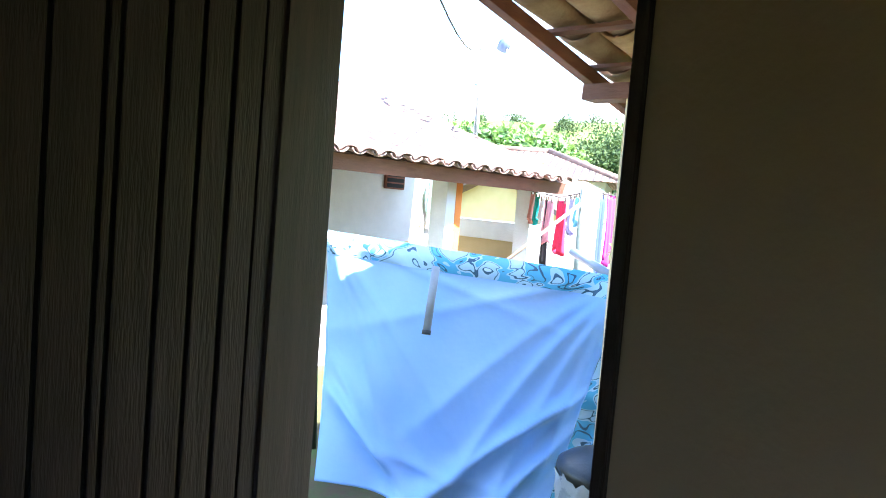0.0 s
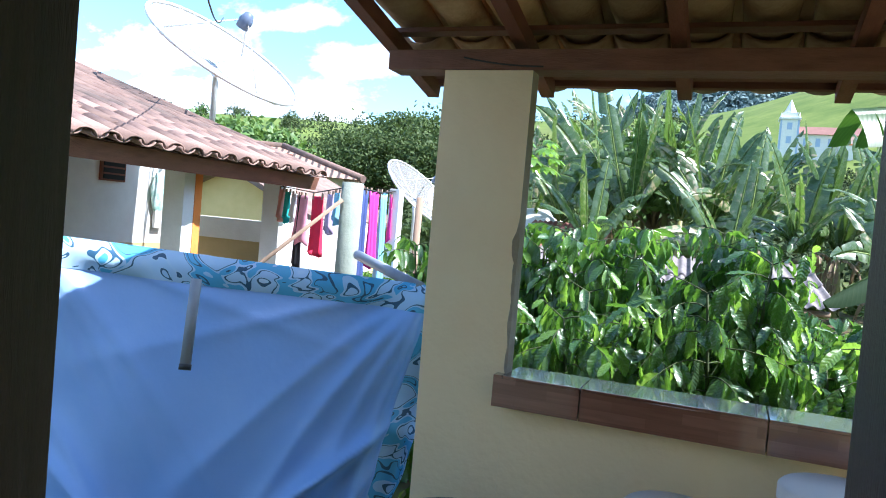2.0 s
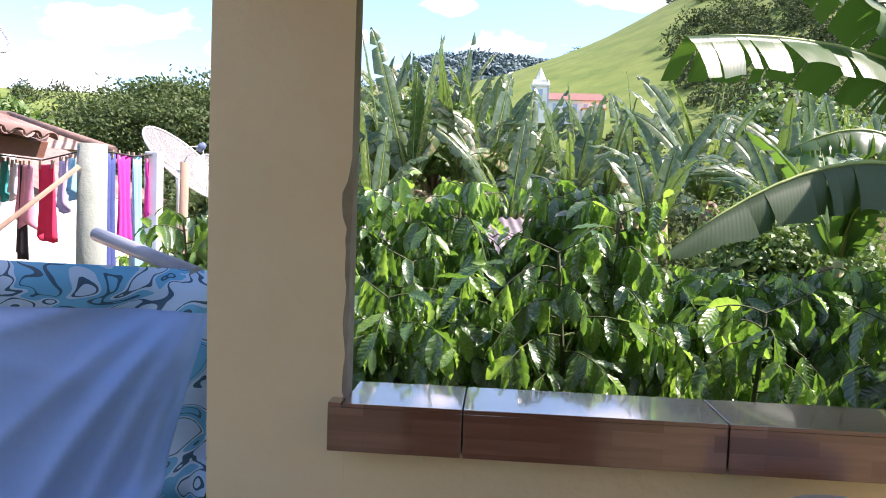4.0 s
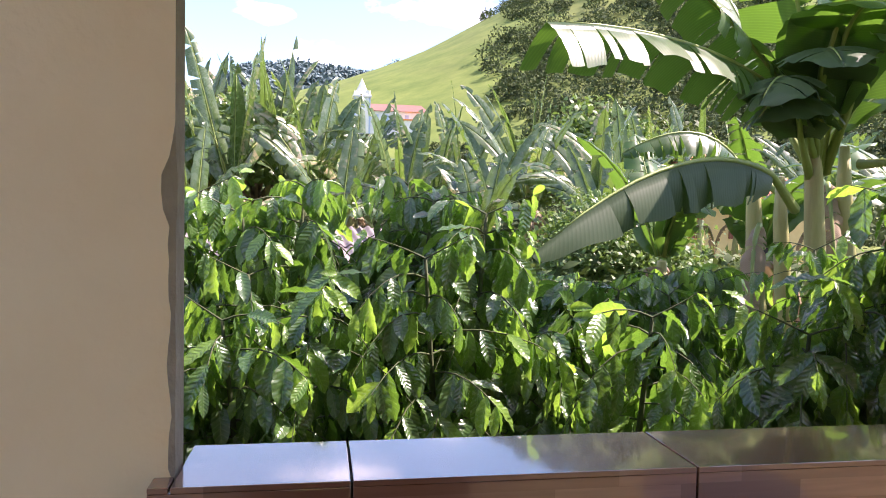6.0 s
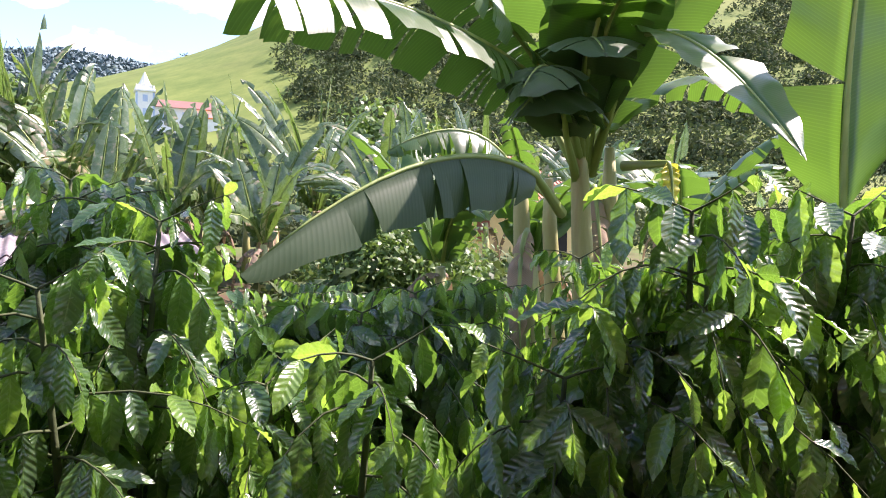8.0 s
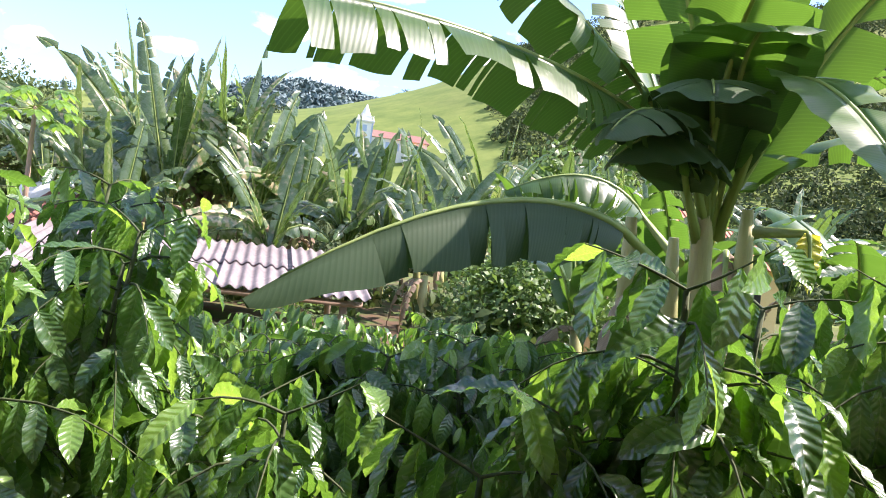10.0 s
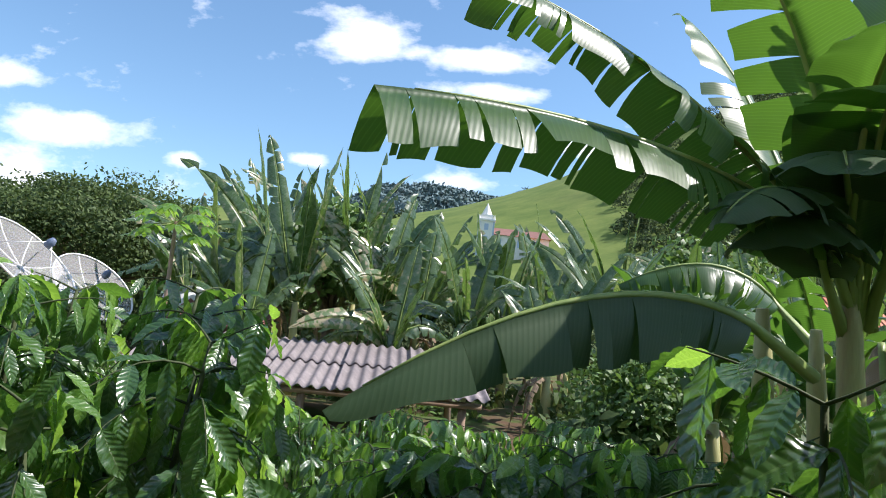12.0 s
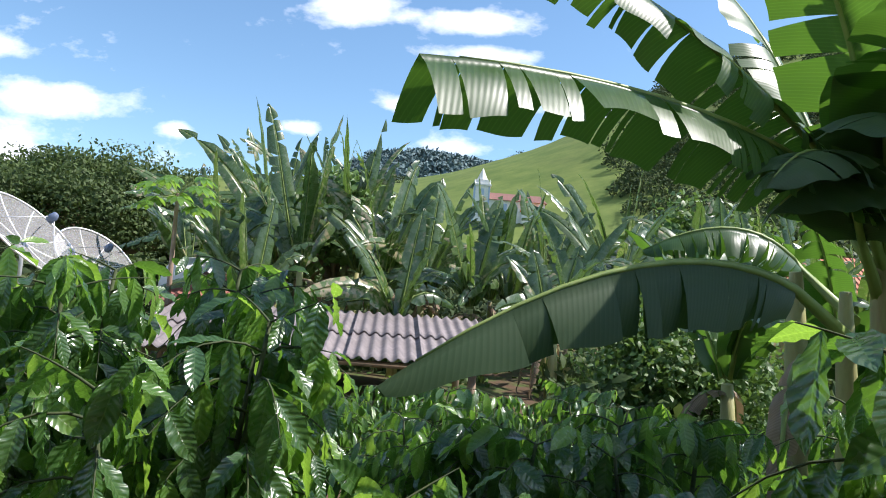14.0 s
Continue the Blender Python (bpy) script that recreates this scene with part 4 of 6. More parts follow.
CLOTH = {"red": (0.72, 0.03, 0.09), "pink": (0.72, 0.33, 0.42), "teal": (0.03, 0.42, 0.40), "white": (0.75, 0.72, 0.76), "magenta": (0.7, 0.05, 0.32),
         "navy": (0.06, 0.09, 0.25), "sky": (0.25, 0.55, 0.75), "coral": (0.8, 0.35, 0.3), "mauve": (0.5, 0.4, 0.62), "black": (0.03, 0.03, 0.035)}
CM = {k: mat("cloth_" + k, tuple(c * 0.85 for c in v), v, 0.9, 12, 3, 0.25, 120) for k, v in CLOTH.items()}
GARMENTS = [("coral", "shirt", 0.07, 0.16, 0.42), ("teal", "towel", 0.17, 0.15, 0.40), ("white", "shirt", 0.27, 0.13, 0.36), ("pink", "towel", 0.39, 0.24, 0.62),
            ("black", "trousers", 0.36, 0.10, 0.95), ("red", "towel", 0.60, 0.30, 0.72), ("mauve", "shirt", 0.76, 0.14, 0.45), ("sky", "shirt", 0.84, 0.12, 0.35)]
GARMENTS_B = [("navy", "trousers", 0.2, 0.14, 1.2), ("magenta", "towel", 0.42, 0.15, 0.75), ("sky", "towel", 0.62, 0.12, 1.1), ("magenta", "shirt", 0.85, 0.16, 0.5)]


def hang(col, kind, p, along, w, h, seed):
    rr = random.Random(seed)
    t = thing(kind, f"{col} {kind} pegged on the clothes line", kind, tuple(p), group="washing on the line")
    nu, nv = 10, 14
    side = np.array([along[1], -along[0], 0])
    V = []
    for r in range(nv + 1):
        for c in range(nu + 1):
            u, v = c / nu - 0.5, r / nv
            ww = w * (1 - 0.12 * math.sin(math.pi * v) + 0.06 * math.sin(v * 5 + seed))
            if kind == "shirt" and v > 0.35:
                ww *= 0.75
            hem = 0.04 * math.sin(u * 9 + seed) * v
            V.append(along * u * ww + side * (0.03 * math.sin(u * 16 + seed) * (0.3 + v)) + np.array([0, 0, -(h + hem) * v]))
    ob = new("fabric", grid_mesh("fabric", V, nu, nv, CM[col]))
    ob.parent = t
    ob.modifiers.new("thickness", "SOLIDIFY").thickness = 0.004
    for k in (-0.35, 0.35):
        q = along * k * w
        part("peg", box(q[0] - 0.008, q[0] + 0.008, q[1] - 0.01, q[1] + 0.01, -0.03, 0.03), M_STICK, t)


d1 = np.array([1.48, -1.1, 0.0])
for i, (c, k, u, w, h) in enumerate(GARMENTS):
    hang(c, k, np.array([-5.0, 7.5, 1.70 - 0.08 * math.sin(math.pi * u)]) + d1 * u, d1 / np.linalg.norm(d1), w, h * 0.72, i)
d2 = np.array([0.10, 0.75, 0.0])
for i, (c, k, u, w, h) in enumerate(GARMENTS_B):
    hang(c, k, np.array([-3.52, 6.4, 1.70]) + d2 * u, d2 / np.linalg.norm(d2), w, h * 0.85, i + 20)


# ---- mesh satellite dishes ----
def mesh_mat():
    m, nt, bs, out = principled("pale_wire_mesh")
    tc = nt.nodes.new("ShaderNodeTexCoord")
    n1 = node(nt, "ShaderNodeTexNoise", Scale=900.0, Detail=0.0)
    n2 = node(nt, "ShaderNodeTexNoise", Scale=3.0, Detail=3.0)
    link(nt, tc, "Object", n1, "Vector")
    link(nt, tc, "Object", n2, "Vector")
    nt.links.new(mix_rgb(nt, n2.outputs[0], (0.5, 0.5, 0.5), (0.72, 0.71, 0.7)), bs.inputs["Base Color"])
    bs.inputs["Roughness"].default_value = 0.6
    tr = nt.nodes.new("ShaderNodeBsdfTransparent")
    ms = nt.nodes.new("ShaderNodeMixShader")
    ms.inputs[0].default_value = 0.30
    link(nt, tr, 0, ms, 1)
    link(nt, bs, 0, ms, 2)
    link(nt, ms, 0, out, 0)
    return m


M_MESH = mesh_mat()


def dish(name_label, base, centre, aim, radius, depth=0.2, ribs=8):
    t = thing("satellite_dish", name_label, "satellite dish", base)
    R = (Vector(aim)).normalized().to_track_quat("Z", "Y").to_matrix().to_4x4()
    M = Matrix.Translation(Vector(centre) - Vector(base)) @ R
    prof = [(radius * k / 8 + 0.02, depth * radius * ((k / 8) ** 2)) for k in range(9)]
    bm = lathe(prof, 40)
    bmesh.ops.transform(bm, matrix=M, verts=bm.verts)
    part("reflector", bm, M_MESH, t, "see-through wire mesh reflector")
    n = 40
    bm = tube([(radius * 1.01 * math.cos(2 * math.pi * k / n), radius * 1.01 * math.sin(2 * math.pi * k / n), depth * radius) for k in range(n + 1)], 0.022, 6)
    bmesh.ops.transform(bm, matrix=M, verts=bm.verts)
    part("rim", bm, M_MESH_RIM, t)
    for k in range(ribs):
        a = 2 * math.pi * k / ribs
        bm = tube([(r * math.cos(a), r * math.sin(a), z - 0.012) for r, z in prof[::2]], 0.013, 5)
        bmesh.ops.transform(bm, matrix=M, verts=bm.verts)
        part("rib", bm, M_MESH_RIM, t)
    fz = radius * 0.68
    for k in range(3):
        a = 2 * math.pi * k / 3 + 0.5
        bm = tube([(radius * 0.75 * math.cos(a), radius * 0.75 * math.sin(a), depth * radius * 0.56), (0.03 * math.cos(a), 0.03 * math.sin(a), fz)], 0.009, 5)
        bmesh.ops.transform(bm, matrix=M, verts=bm.verts)
        part("strut", bm, M_MESH_RIM, t)
    bm = lathe([(0.0, fz - 0.1), (0.07, fz - 0.1), (0.08, fz), (0.05, fz + 0.08), (0.0, fz + 0.1)], 14)
    bmesh.ops.transform(bm, matrix=M, verts=bm.verts)
    part("feed_horn", bm, M_BLUEP, t, "blue-grey feed horn")
    c = Vector(centre) - Vector(base)
    part("mast", tube([(0, 0, 0), (c.x * 0.3, c.y * 0.3, c.z * 0.85), tuple(c - Vector(aim).normalized() * 0.08)], 0.035, 8), M_MESH_RIM, t)
    return t


dish("large wire mesh satellite dish on a mast over the roof", (-6.25, 7.9, 2.35), (-6.15, 7.8, 3.02), (0.62, -0.05, 0.85), 0.92)
dish("wire mesh satellite dish on a mast in the garden", (-7.25, 16.05, -0.25), (-7.2, 16.0, 1.95), (0.69, -0.06, 0.70), 0.98)
dish("wire mesh satellite dish on a mast behind the shed", (-7.45, 19.05, -0.25), (-7.4, 19.0, 1.66), (0.64, -0.30, 0.66), 0.92)

# overhead cables
for lab, p, q, sag in (("thin black cable from the roof mast", (-6.2, 7.9, 3.6), (-1.9, 2.4, 2.5), 0.25),):
    c = thing("cable", lab, "cable", p)
    part("strand", tube([((q[0] - p[0]) * k / 12, (q[1] - p[1]) * k / 12, (q[2] - p[2]) * k / 12 - sag * 4 * (k / 12) * (1 - k / 12)) for k in range(13)], 0.006, 5), M_WIRE, c)

# ---- corrugated shed ----
shed = thing("garden_shed", "open garden shed with grey corrugated fibre-cement roof", "shed", (-1.6, 14.6, -0.25))
SH_A, SH_B = (-4.15, 13.2, 0.36), (0.93, 13.55, 0.36)
sh_dir = Vector((SH_B[0] - SH_A[0], SH_B[1] - SH_A[1], 0)).normalized()
sh_up = Vector((-sh_dir.y, sh_dir.x, 0.17)).normalized()


def corrugated(w, l, n):
    nu, nv = n * 8, 6
    V = [(c / nu * w, r / nv * l, 0.028 * math.cos(2 * math.pi * n * c / nu) - 0.008 * (r / nv)) for r in range(nv + 1) for c in range(nu + 1)]
    return grid_mesh("roof_sheet", V, nu, nv, M_FIBRE)


me = corrugated(1.10, 1.75, 6)
RS = Matrix.Identity(4)
z = sh_dir.cross(sh_up)
for i in range(3):
    RS[i][0], RS[i][1], RS[i][2] = sh_dir[i], sh_up[i], z[i]
for k in range(5):
    for r in range(2):
        ob = new("roof_sheet", me)
        ob.parent = shed
        ob.matrix_basis = Matrix.Translation(Vector(SH_A) - Vector((-1.6, 14.6, -0.25)) + Vector((0, 0, 0.25 + 0.012 * k))) @ RS @ Matrix.Translation((1.06 * k - 0.15, 1.55 * r, 0.007 * k + 0.020 * r))
        ob.modifiers.new("thickness", "SOLIDIFY").thickness = 0.007
for fx, fy in ((0.05, 0.1), (0.95, 0.1), (0.05, 0.85), (0.95, 0.85), (0.5, 0.1)):
    p = Vector(SH_A) + sh_dir * (5.1 * fx) + sh_up * (3.2 * fy) - Vector((-1.6, 14.6, -0.25))
    part("post", tube([(p.x, p.y, 0), (p.x, p.y, p.z + 0.2)], 0.06, 8), M_STICK, shed)
for fy in (0.06, 0.9):
    p = Vector(SH_A) + sh_up * (3.2 * fy) - Vector((-1.6, 14.6, -0.25))
    q = p + sh_dir * 5.1
    part("purlin", tube([(p.x, p.y, p.z + 0.17), (q.x, q.y, q.z + 0.19)], 0.045, 8), M_STICK, shed)


# ---- coffee ----
def coffee_templates(nu, nv, freq, k=8):
    """Long pointed leaves with a puckered, wavy rim."""
    out = []
    for i in range(k):
        V, Q, U = leaf_shape(1.0, 0.31 + 0.05 * (i % 3), nu, nv, 0.30 + 0.16 * (i % 2), 0.08 + 0.09 * (i % 4), 0.0, 0.0, 0.2)
        u, v = U[:, 0] * 2 - 1, U[:, 1]
        rim = (0.022 + 0.010 * (i % 3)) * np.abs(u) ** 1.5 * np.sin(np.pi * np.clip(v * 1.05, 0, 1)) ** 0.5
        V[:, 2] += rim * np.sin(v * freq + i * 1.3 + u * 1.2)
        V[:, 0] += 0.03 * math.sin(i * 2.1) * v * v
        out.append((V, Q, U))
    return out


COFFEE_T = coffee_templates(4, 13, 25)
COFFEE_FAR = coffee_templates(2, 8, 17)
COFFEE_ME = []
for i, (V, Q, U) in enumerate(COFFEE_T):
    COFFEE_ME.append([grid_mesh("leaf", V, 4, 13, m) for m in (L_COFFEE, L_COFFEE_Y)])


def coffee_bush(x, y, h, spread=0.62, stems=3, dens=1.0, singles=0, seed=0, leaf_size=(0.11, 0.17), front_limit=3.66, spacing=0.044, far=False):
    """Upright stems with drooping side branches, paired wavy leaves hanging from them."""
    g = np.random.default_rng(seed)
    t = thing("coffee_bush", "dense dark green coffee bush with glossy drooping leaves", "coffee bush", (x, y, GROUND_Z), group="coffee hedge")
    bmw, old, young = bmesh.new(), Sheets(), Sheets()
    H = h - GROUND_Z
    picks = []
    for s in range(stems):
        a = g.uniform(0, 6.28)
        top = np.array([0.22 * math.cos(a), 0.22 * math.sin(a), H * g.uniform(0.86, 1.0)])
        base = np.array([0.05 * math.cos(a), 0.05 * math.sin(a), 0.0])
        st = bez(base, base * 2 + [0, 0, H * 0.4], top * [0.7, 0.7, 0.7], top, np.linspace(0, 1, 7))
        add_tube(bmw, st, np.linspace(0.022, 0.006, 7), 6)
        nodes = int(15 * dens * (3 / stems) ** 0.3)
        for k in range(nodes):
            f = 0.22 + 0.78 * k / (nodes - 1)
            p = bez(base, base * 2 + [0, 0, H * 0.4], top * [0.7, 0.7, 0.7], top, [f])[0]
            for b in range(2):
                ang = a + k * 1.57 + b * math.pi + g.uniform(-0.5, 0.5)
                L = spread * (1.15 - 0.75 * f ** 3) * g.uniform(0.65, 1.15)
                out = np.array([math.cos(ang), math.sin(ang), 0.0])
                up = 0.24 * (1 if f > 0.8 else 0.7)
                tip = p + out * L + np.array([0, 0, -L * g.uniform(0.1, 0.7) + (0.12 if f > 0.95 else 0)])
                mid = p + out * L * 0.5 + np.array([0, 0, L * up])
                n = max(5, int(L / spacing))
                tt = np.linspace(0, 1, 6)
                add_tube(bmw, (1 - tt)[:, None] ** 2 * p + 2 * (tt * (1 - tt))[:, None] * mid + tt[:, None] ** 2 * tip, np.linspace(0.004, 0.0015, 6), 4, False)
                for j in range(1, n + 1):
                    q = j / n
                    if q < 0.2 and g.random() < 0.3:
                        continue
                    c = (1 - q) ** 2 * p + 2 * q * (1 - q) * mid + q * q * tip
                    tan = 2 * (1 - q) * (mid - p) + 2 * q * (tip - mid)
                    tan /= np.linalg.norm(tan)
                    side = np.cross(tan, [0, 0, 1])
                    for sg in (-1, 1):
                        if g.random() < 0.12:
                            continue
                        d = 0.25 * tan + sg * side * g.uniform(0.18, 0.6) + np.array([0, 0, -g.uniform(0.7, 1.7)]) + g.normal(0, 0.10, 3)
                        if f > 0.9 and q > 0.8:
                            d[2] += g.uniform(0.3, 1.1)
                        if g.random() < 0.3:
                            d = 0.35 * tan + sg * side * g.uniform(0.5, 0.9) + np.array([0, 0, -g.uniform(0.1, 0.7)]) + g.normal(0, 0.15, 3)
                        nn = np.array([0, 0, 0.55]) + out * 0.5 + sg * side * 0.55 + g.normal(0, 0.3, 3)
                        size = g.uniform(*leaf_size) * (0.6 if q > 0.93 else 1)
                        # pale young leaves, extra ones near the top to stand for sunlit tips
                        fresh = g.random() < (0.55 if (q > 0.7 and f > 0.55) else 0.10)
                        if y + c[1] + 0.5 * size * d[1] < front_limit:
                            continue
                        picks.append((c, basis(d, nn), size, int(g.integers(len(COFFEE_T))), fresh))
    picks.sort(key=lambda e: e[0][1] - 0.9 * e[0][2])
    for i, (c, R, size, k, fresh) in enumerate(picks):
        if i < singles:
            ob = new("leaf", COFFEE_ME[k][int(fresh)])
            ob.parent = t
            ob.matrix_basis = to_matrix(R, c, size)
        else:
            V, Q, U = (COFFEE_FAR if far else COFFEE_T)[k]
            (young if fresh else old).add(V @ R.T * size + c, Q, U)
    part("branch_work", bmw, M_TWIG, t)
    for nm, sh, m in (("foliage", old, L_COFFEE), ("young_foliage", young, L_COFFEE_Y)):
        if sh.n:
            ob = new(nm, sh.mesh(nm, m))
            ob.parent = t
            tagged(ob, kind="stuff")
    return t


def hedge_top(x):
    return float(np.interp(x, [-3, -1.5, -0.7, -0.5, -0.2, 0.1, 0.8, 1.6, 2.4, 3.5, 5], [1.52, 1.56, 1.60, 1.50, 1.18, 1.16, 1.14, 1.32, 1.52, 1.5, 1.4]))


sd = 100
for i, (bx, by, hh) in enumerate(((-1.9, 5.0, 1.12), (-1.2, 4.95, 1.22), (-0.5, 4.95, 1.42), (0.1, 4.8, 1.14), (0.55, 4.5, 1.24), (1.0, 4.42, 1.46), (1.5, 4.45, 1.5), (2.05, 4.5, 1.45), (2.55, 4.45, 1.42), (3.2, 4.5, 1.4), (3.95, 4.5, 1.4))):
    coffee_bush(bx, by, hh, 0.52, 3, 1.1, 140, sd + i, (0.115, 0.175) if bx < 0.3 else (0.13, 0.205))
for i, bx in enumerate((-2.4, -1.75, -1.2, -0.72, 0.25, 0.95, 1.7, 2.5, 3.3, 4.1)):
    coffee_bush(bx, 5.65 + 0.15 * math.sin(i * 1.7), hedge_top(bx), 0.52, 3, 1.15, 20, sd + 30 + i, (0.115, 0.18), far=True)
for i, bx in enumerate((-3.1, -2.0, -1.0, 0.1, 1.2, 3.4, 4.6)):
    coffee_bush(bx, 6.9 + 0.3 * math.sin(i * 2.7), 0.98 + 0.10 * math.sin(i * 3.3), 0.75, 3, 0.75, 0, sd + 60 + i, spacing=0.06, far=True)
for i, bx in enumerate((-3.9, -2.6, -1.3, 0.0, 1.3, 2.6, 4.0, 5.2)):
    coffee_bush(bx, 8.2 + 0.3 * math.sin(i * 1.9), 0.90 + 0.10 * math.sin(i * 2.3), 0.75, 3, 0.6, 0, sd + 80 + i, spacing=0.07, far=True)

for i, bx in enumerate((-4.6, -3.3, -2.1, -0.9, 0.3, 1.5, 2.7, 3.9)):
    coffee_bush(bx, 9.9 + 0.4 * math.sin(i * 2.9), 0.76 + 0.08 * math.sin(i * 1.7), 0.85, 3, 0.6, 0, sd + 100 + i, (0.12, 0.18), spacing=0.08, far=True)
for i, bx in enumerate((-5.0, -3.8, -2.6, -1.4, -0.2, 1.0, 2.2, 3.6)):
    coffee_bush(bx, 11.6 + 0.4 * math.sin(i * 2.1), 0.58 + 0.06 * math.sin(i * 1.3), 0.9, 3, 0.5, 0, sd + 120 + i, (0.13, 0.20), spacing=0.09, far=True)

# ---- bananas ----
def banana_blade(P, width, g, tears=7, hang=0.6, sheets=None, jag=0.25, skip=0.0, nx=4, start=0.25, blunt=0.0, taper=0.22, twist=0.0):
    """Blade on a midrib: two halves split into strips that hang more or less."""
    n = len(P)
    L = n - 1
    sheets = sheets or Sheets()
    T = np.gradient(P, axis=0)
    T /= np.linalg.norm(T, axis=1)[:, None]
    up = np.array([0, 0, 1.0])
    S = np.cross(T, up)
    S /= np.linalg.norm(S, axis=1)[:, None] + 1e-9
    N = np.cross(S, T)
    S, N = S * math.cos(twist) + N * math.sin(twist), N * math.cos(twist) - S * math.sin(twist)
    rib = float(np.sum(np.linalg.norm(np.diff(P, axis=0), axis=1)))
    G = 2 * L
    at = np.linspace(0, L, G + 1)
    lo = np.minimum(at.astype(int), L - 1)
    fr = (at - lo)[:, None]
    PG, TG, SG, NG = (A[lo] * (1 - fr) + A[lo + 1] * fr for A in (P, T, S, N))
    vg = np.linspace(0, 1, G + 1)
    half = np.sin(np.pi * np.clip(0.06 + 0.93 * vg, 0, 1) ** 0.8) ** 0.55
    half = np.where(vg > 0.4, np.maximum(half, blunt), half) * width * 0.5
    V, UV, Q = list(PG), [(0.5, v) for v in vg], []
    for sg in (-1, 1):
        cuts = np.unique(np.concatenate([[0, G], np.round(g.uniform(0.05, 0.97, tears) * G)]).astype(int))
        for a, b in zip(cuts, cuts[1:]):
            if skip and g.random() < skip:
                continue
            mid = (a + b) / 2 / G
            hg = hang * g.uniform(1 - jag, 1 + jag) + (0.25 if b - a < 0.08 * G else 0)
            reach = g.uniform(1 - jag * 0.6, 1.0)
            last = None
            for i in range(a, b + 1):
                v, pos, row = vg[i], PG[i].copy(), [i]
                for k in range(nx):
                    ang = start - (hg + start) * ((k + 0.5) / nx) ** 0.7
                    dirv = sg * SG[i] * math.cos(ang) + NG[i] * math.sin(ang) + TG[i] * 0.16
                    pos = pos + dirv / np.linalg.norm(dirv) * half[i] * reach / nx + NG[i] * 0.002 * math.sin(v * 37) - TG[i] * (v - mid) * rib * taper / nx
                    row.append(len(V))
                    V.append(pos.copy())
                    UV.append((0.5 + sg * 0.5 * (k + 1) / nx, v))
                if last:
                    Q += [(last[k], last[k + 1], row[k + 1], row[k]) for k in range(nx)]
                last = row
    sheets.add(np.array(V), np.array(Q), np.array(UV))
    return sheets


def banana_leaf(parent, ctrl, width, seed, tears=7, hang=0.6, material=None, label="", seg=36, jag=0.25, skip=0.0, petiole=None, start=0.25, blunt=0.0, taper=0.22, twist=0.0):
    g = np.random.default_rng(seed)
    o = np.array(parent.location)
    P = bez(*ctrl, np.linspace(0, 1, seg)) - o
    sh = banana_blade(P, width, g, tears, hang, None, jag, skip, 4, start, blunt, taper, twist)
    ob = new("leaf", sh.mesh("leaf", material or L_BANANA))
    ob.parent = parent
    tagged(ob, label)
    bm = bmesh.new()
    pts = list(P[::3])
    rad = list(np.linspace(0.020, 0.004, len(pts)))
    if petiole is not None:
        pts = [np.array(petiole) - o] + pts
        rad = [0.034] + rad
    add_tube(bm, pts, rad, 7)
    part("midrib", bm, M_RIB, ob)
    return ob


def banana_plant(x, y, h, label, leaves=8, seed=0, mat_=None, width=0.55, length=1.7, z0=GROUND_Z, erect=0.75, group="banana grove", dead=2, stem_r=0.10, spread=0.18, wind=0.0, turn=0.0, tears=(3, 12), hang=(0.1, 1.1)):
    g = np.random.default_rng(seed)
    t = thing("banana_plant", label, "banana plant", (x, y, z0), group=group)
    lean = g.normal(0, 0.08, 2)
    sh = max(0.6, (h - z0) * 0.46)
    top = np.array([lean[0], lean[1], sh])
    part("pseudostem", tube([(0, 0, 0), tuple(top * 0.5 + [0.02, 0, 0]), tuple(top)], [stem_r, stem_r * 0.85, stem_r * 0.55], 10), M_PSEUDO, t)
    o = np.array([x, y, z0])
    for k in range(leaves):
        ang = k * 2.4 + g.uniform(-0.4, 0.4)
        e = np.clip(g.normal(erect, spread), 0.15, 1.3)
        out = np.array([math.cos(ang) - wind, math.sin(ang), 0])
        L = length * g.uniform(0.75, 1.1)
        b = o + top + out * 0.06 + [0, 0, 0.05]
        c1 = b + (out * 0.25 + np.array([0, 0, 0.95])) * L * 0.35
        c3 = b + out * L * math.cos(e) * 0.9 + np.array([0, 0, L * (1.35 * math.sin(e) - 0.25)])
        c2 = (c1 + c3) / 2 + np.array([0, 0, 0.16 * L])
        banana_leaf(t, (b, c1, c2, c3), width * g.uniform(0.75, 1.1), seed * 31 + k, int(g.integers(*tears)), g.uniform(*hang), mat_, seg=18, jag=0.5 if not turn else 0.3, skip=0.06, twist=turn * (1 if out[0] < 0 else -1) * g.uniform(0.4, 1.1))
    for k in range(dead):
        ang = g.uniform(0, 6.28)
        out = np.array([math.cos(ang), math.sin(ang), 0])
        b = o + top * 0.93
        banana_leaf(t, (b, b + out * 0.4 + [0, 0, 0.15], b + out * 0.65 + [0, 0, -0.4], b + out * 0.6 + [0, 0, -1.0]), 0.3, seed * 17 + k + 500, 10, 1.2, L_DRY, "dry brown hanging leaf", seg=14, jag=0.5)
    return t


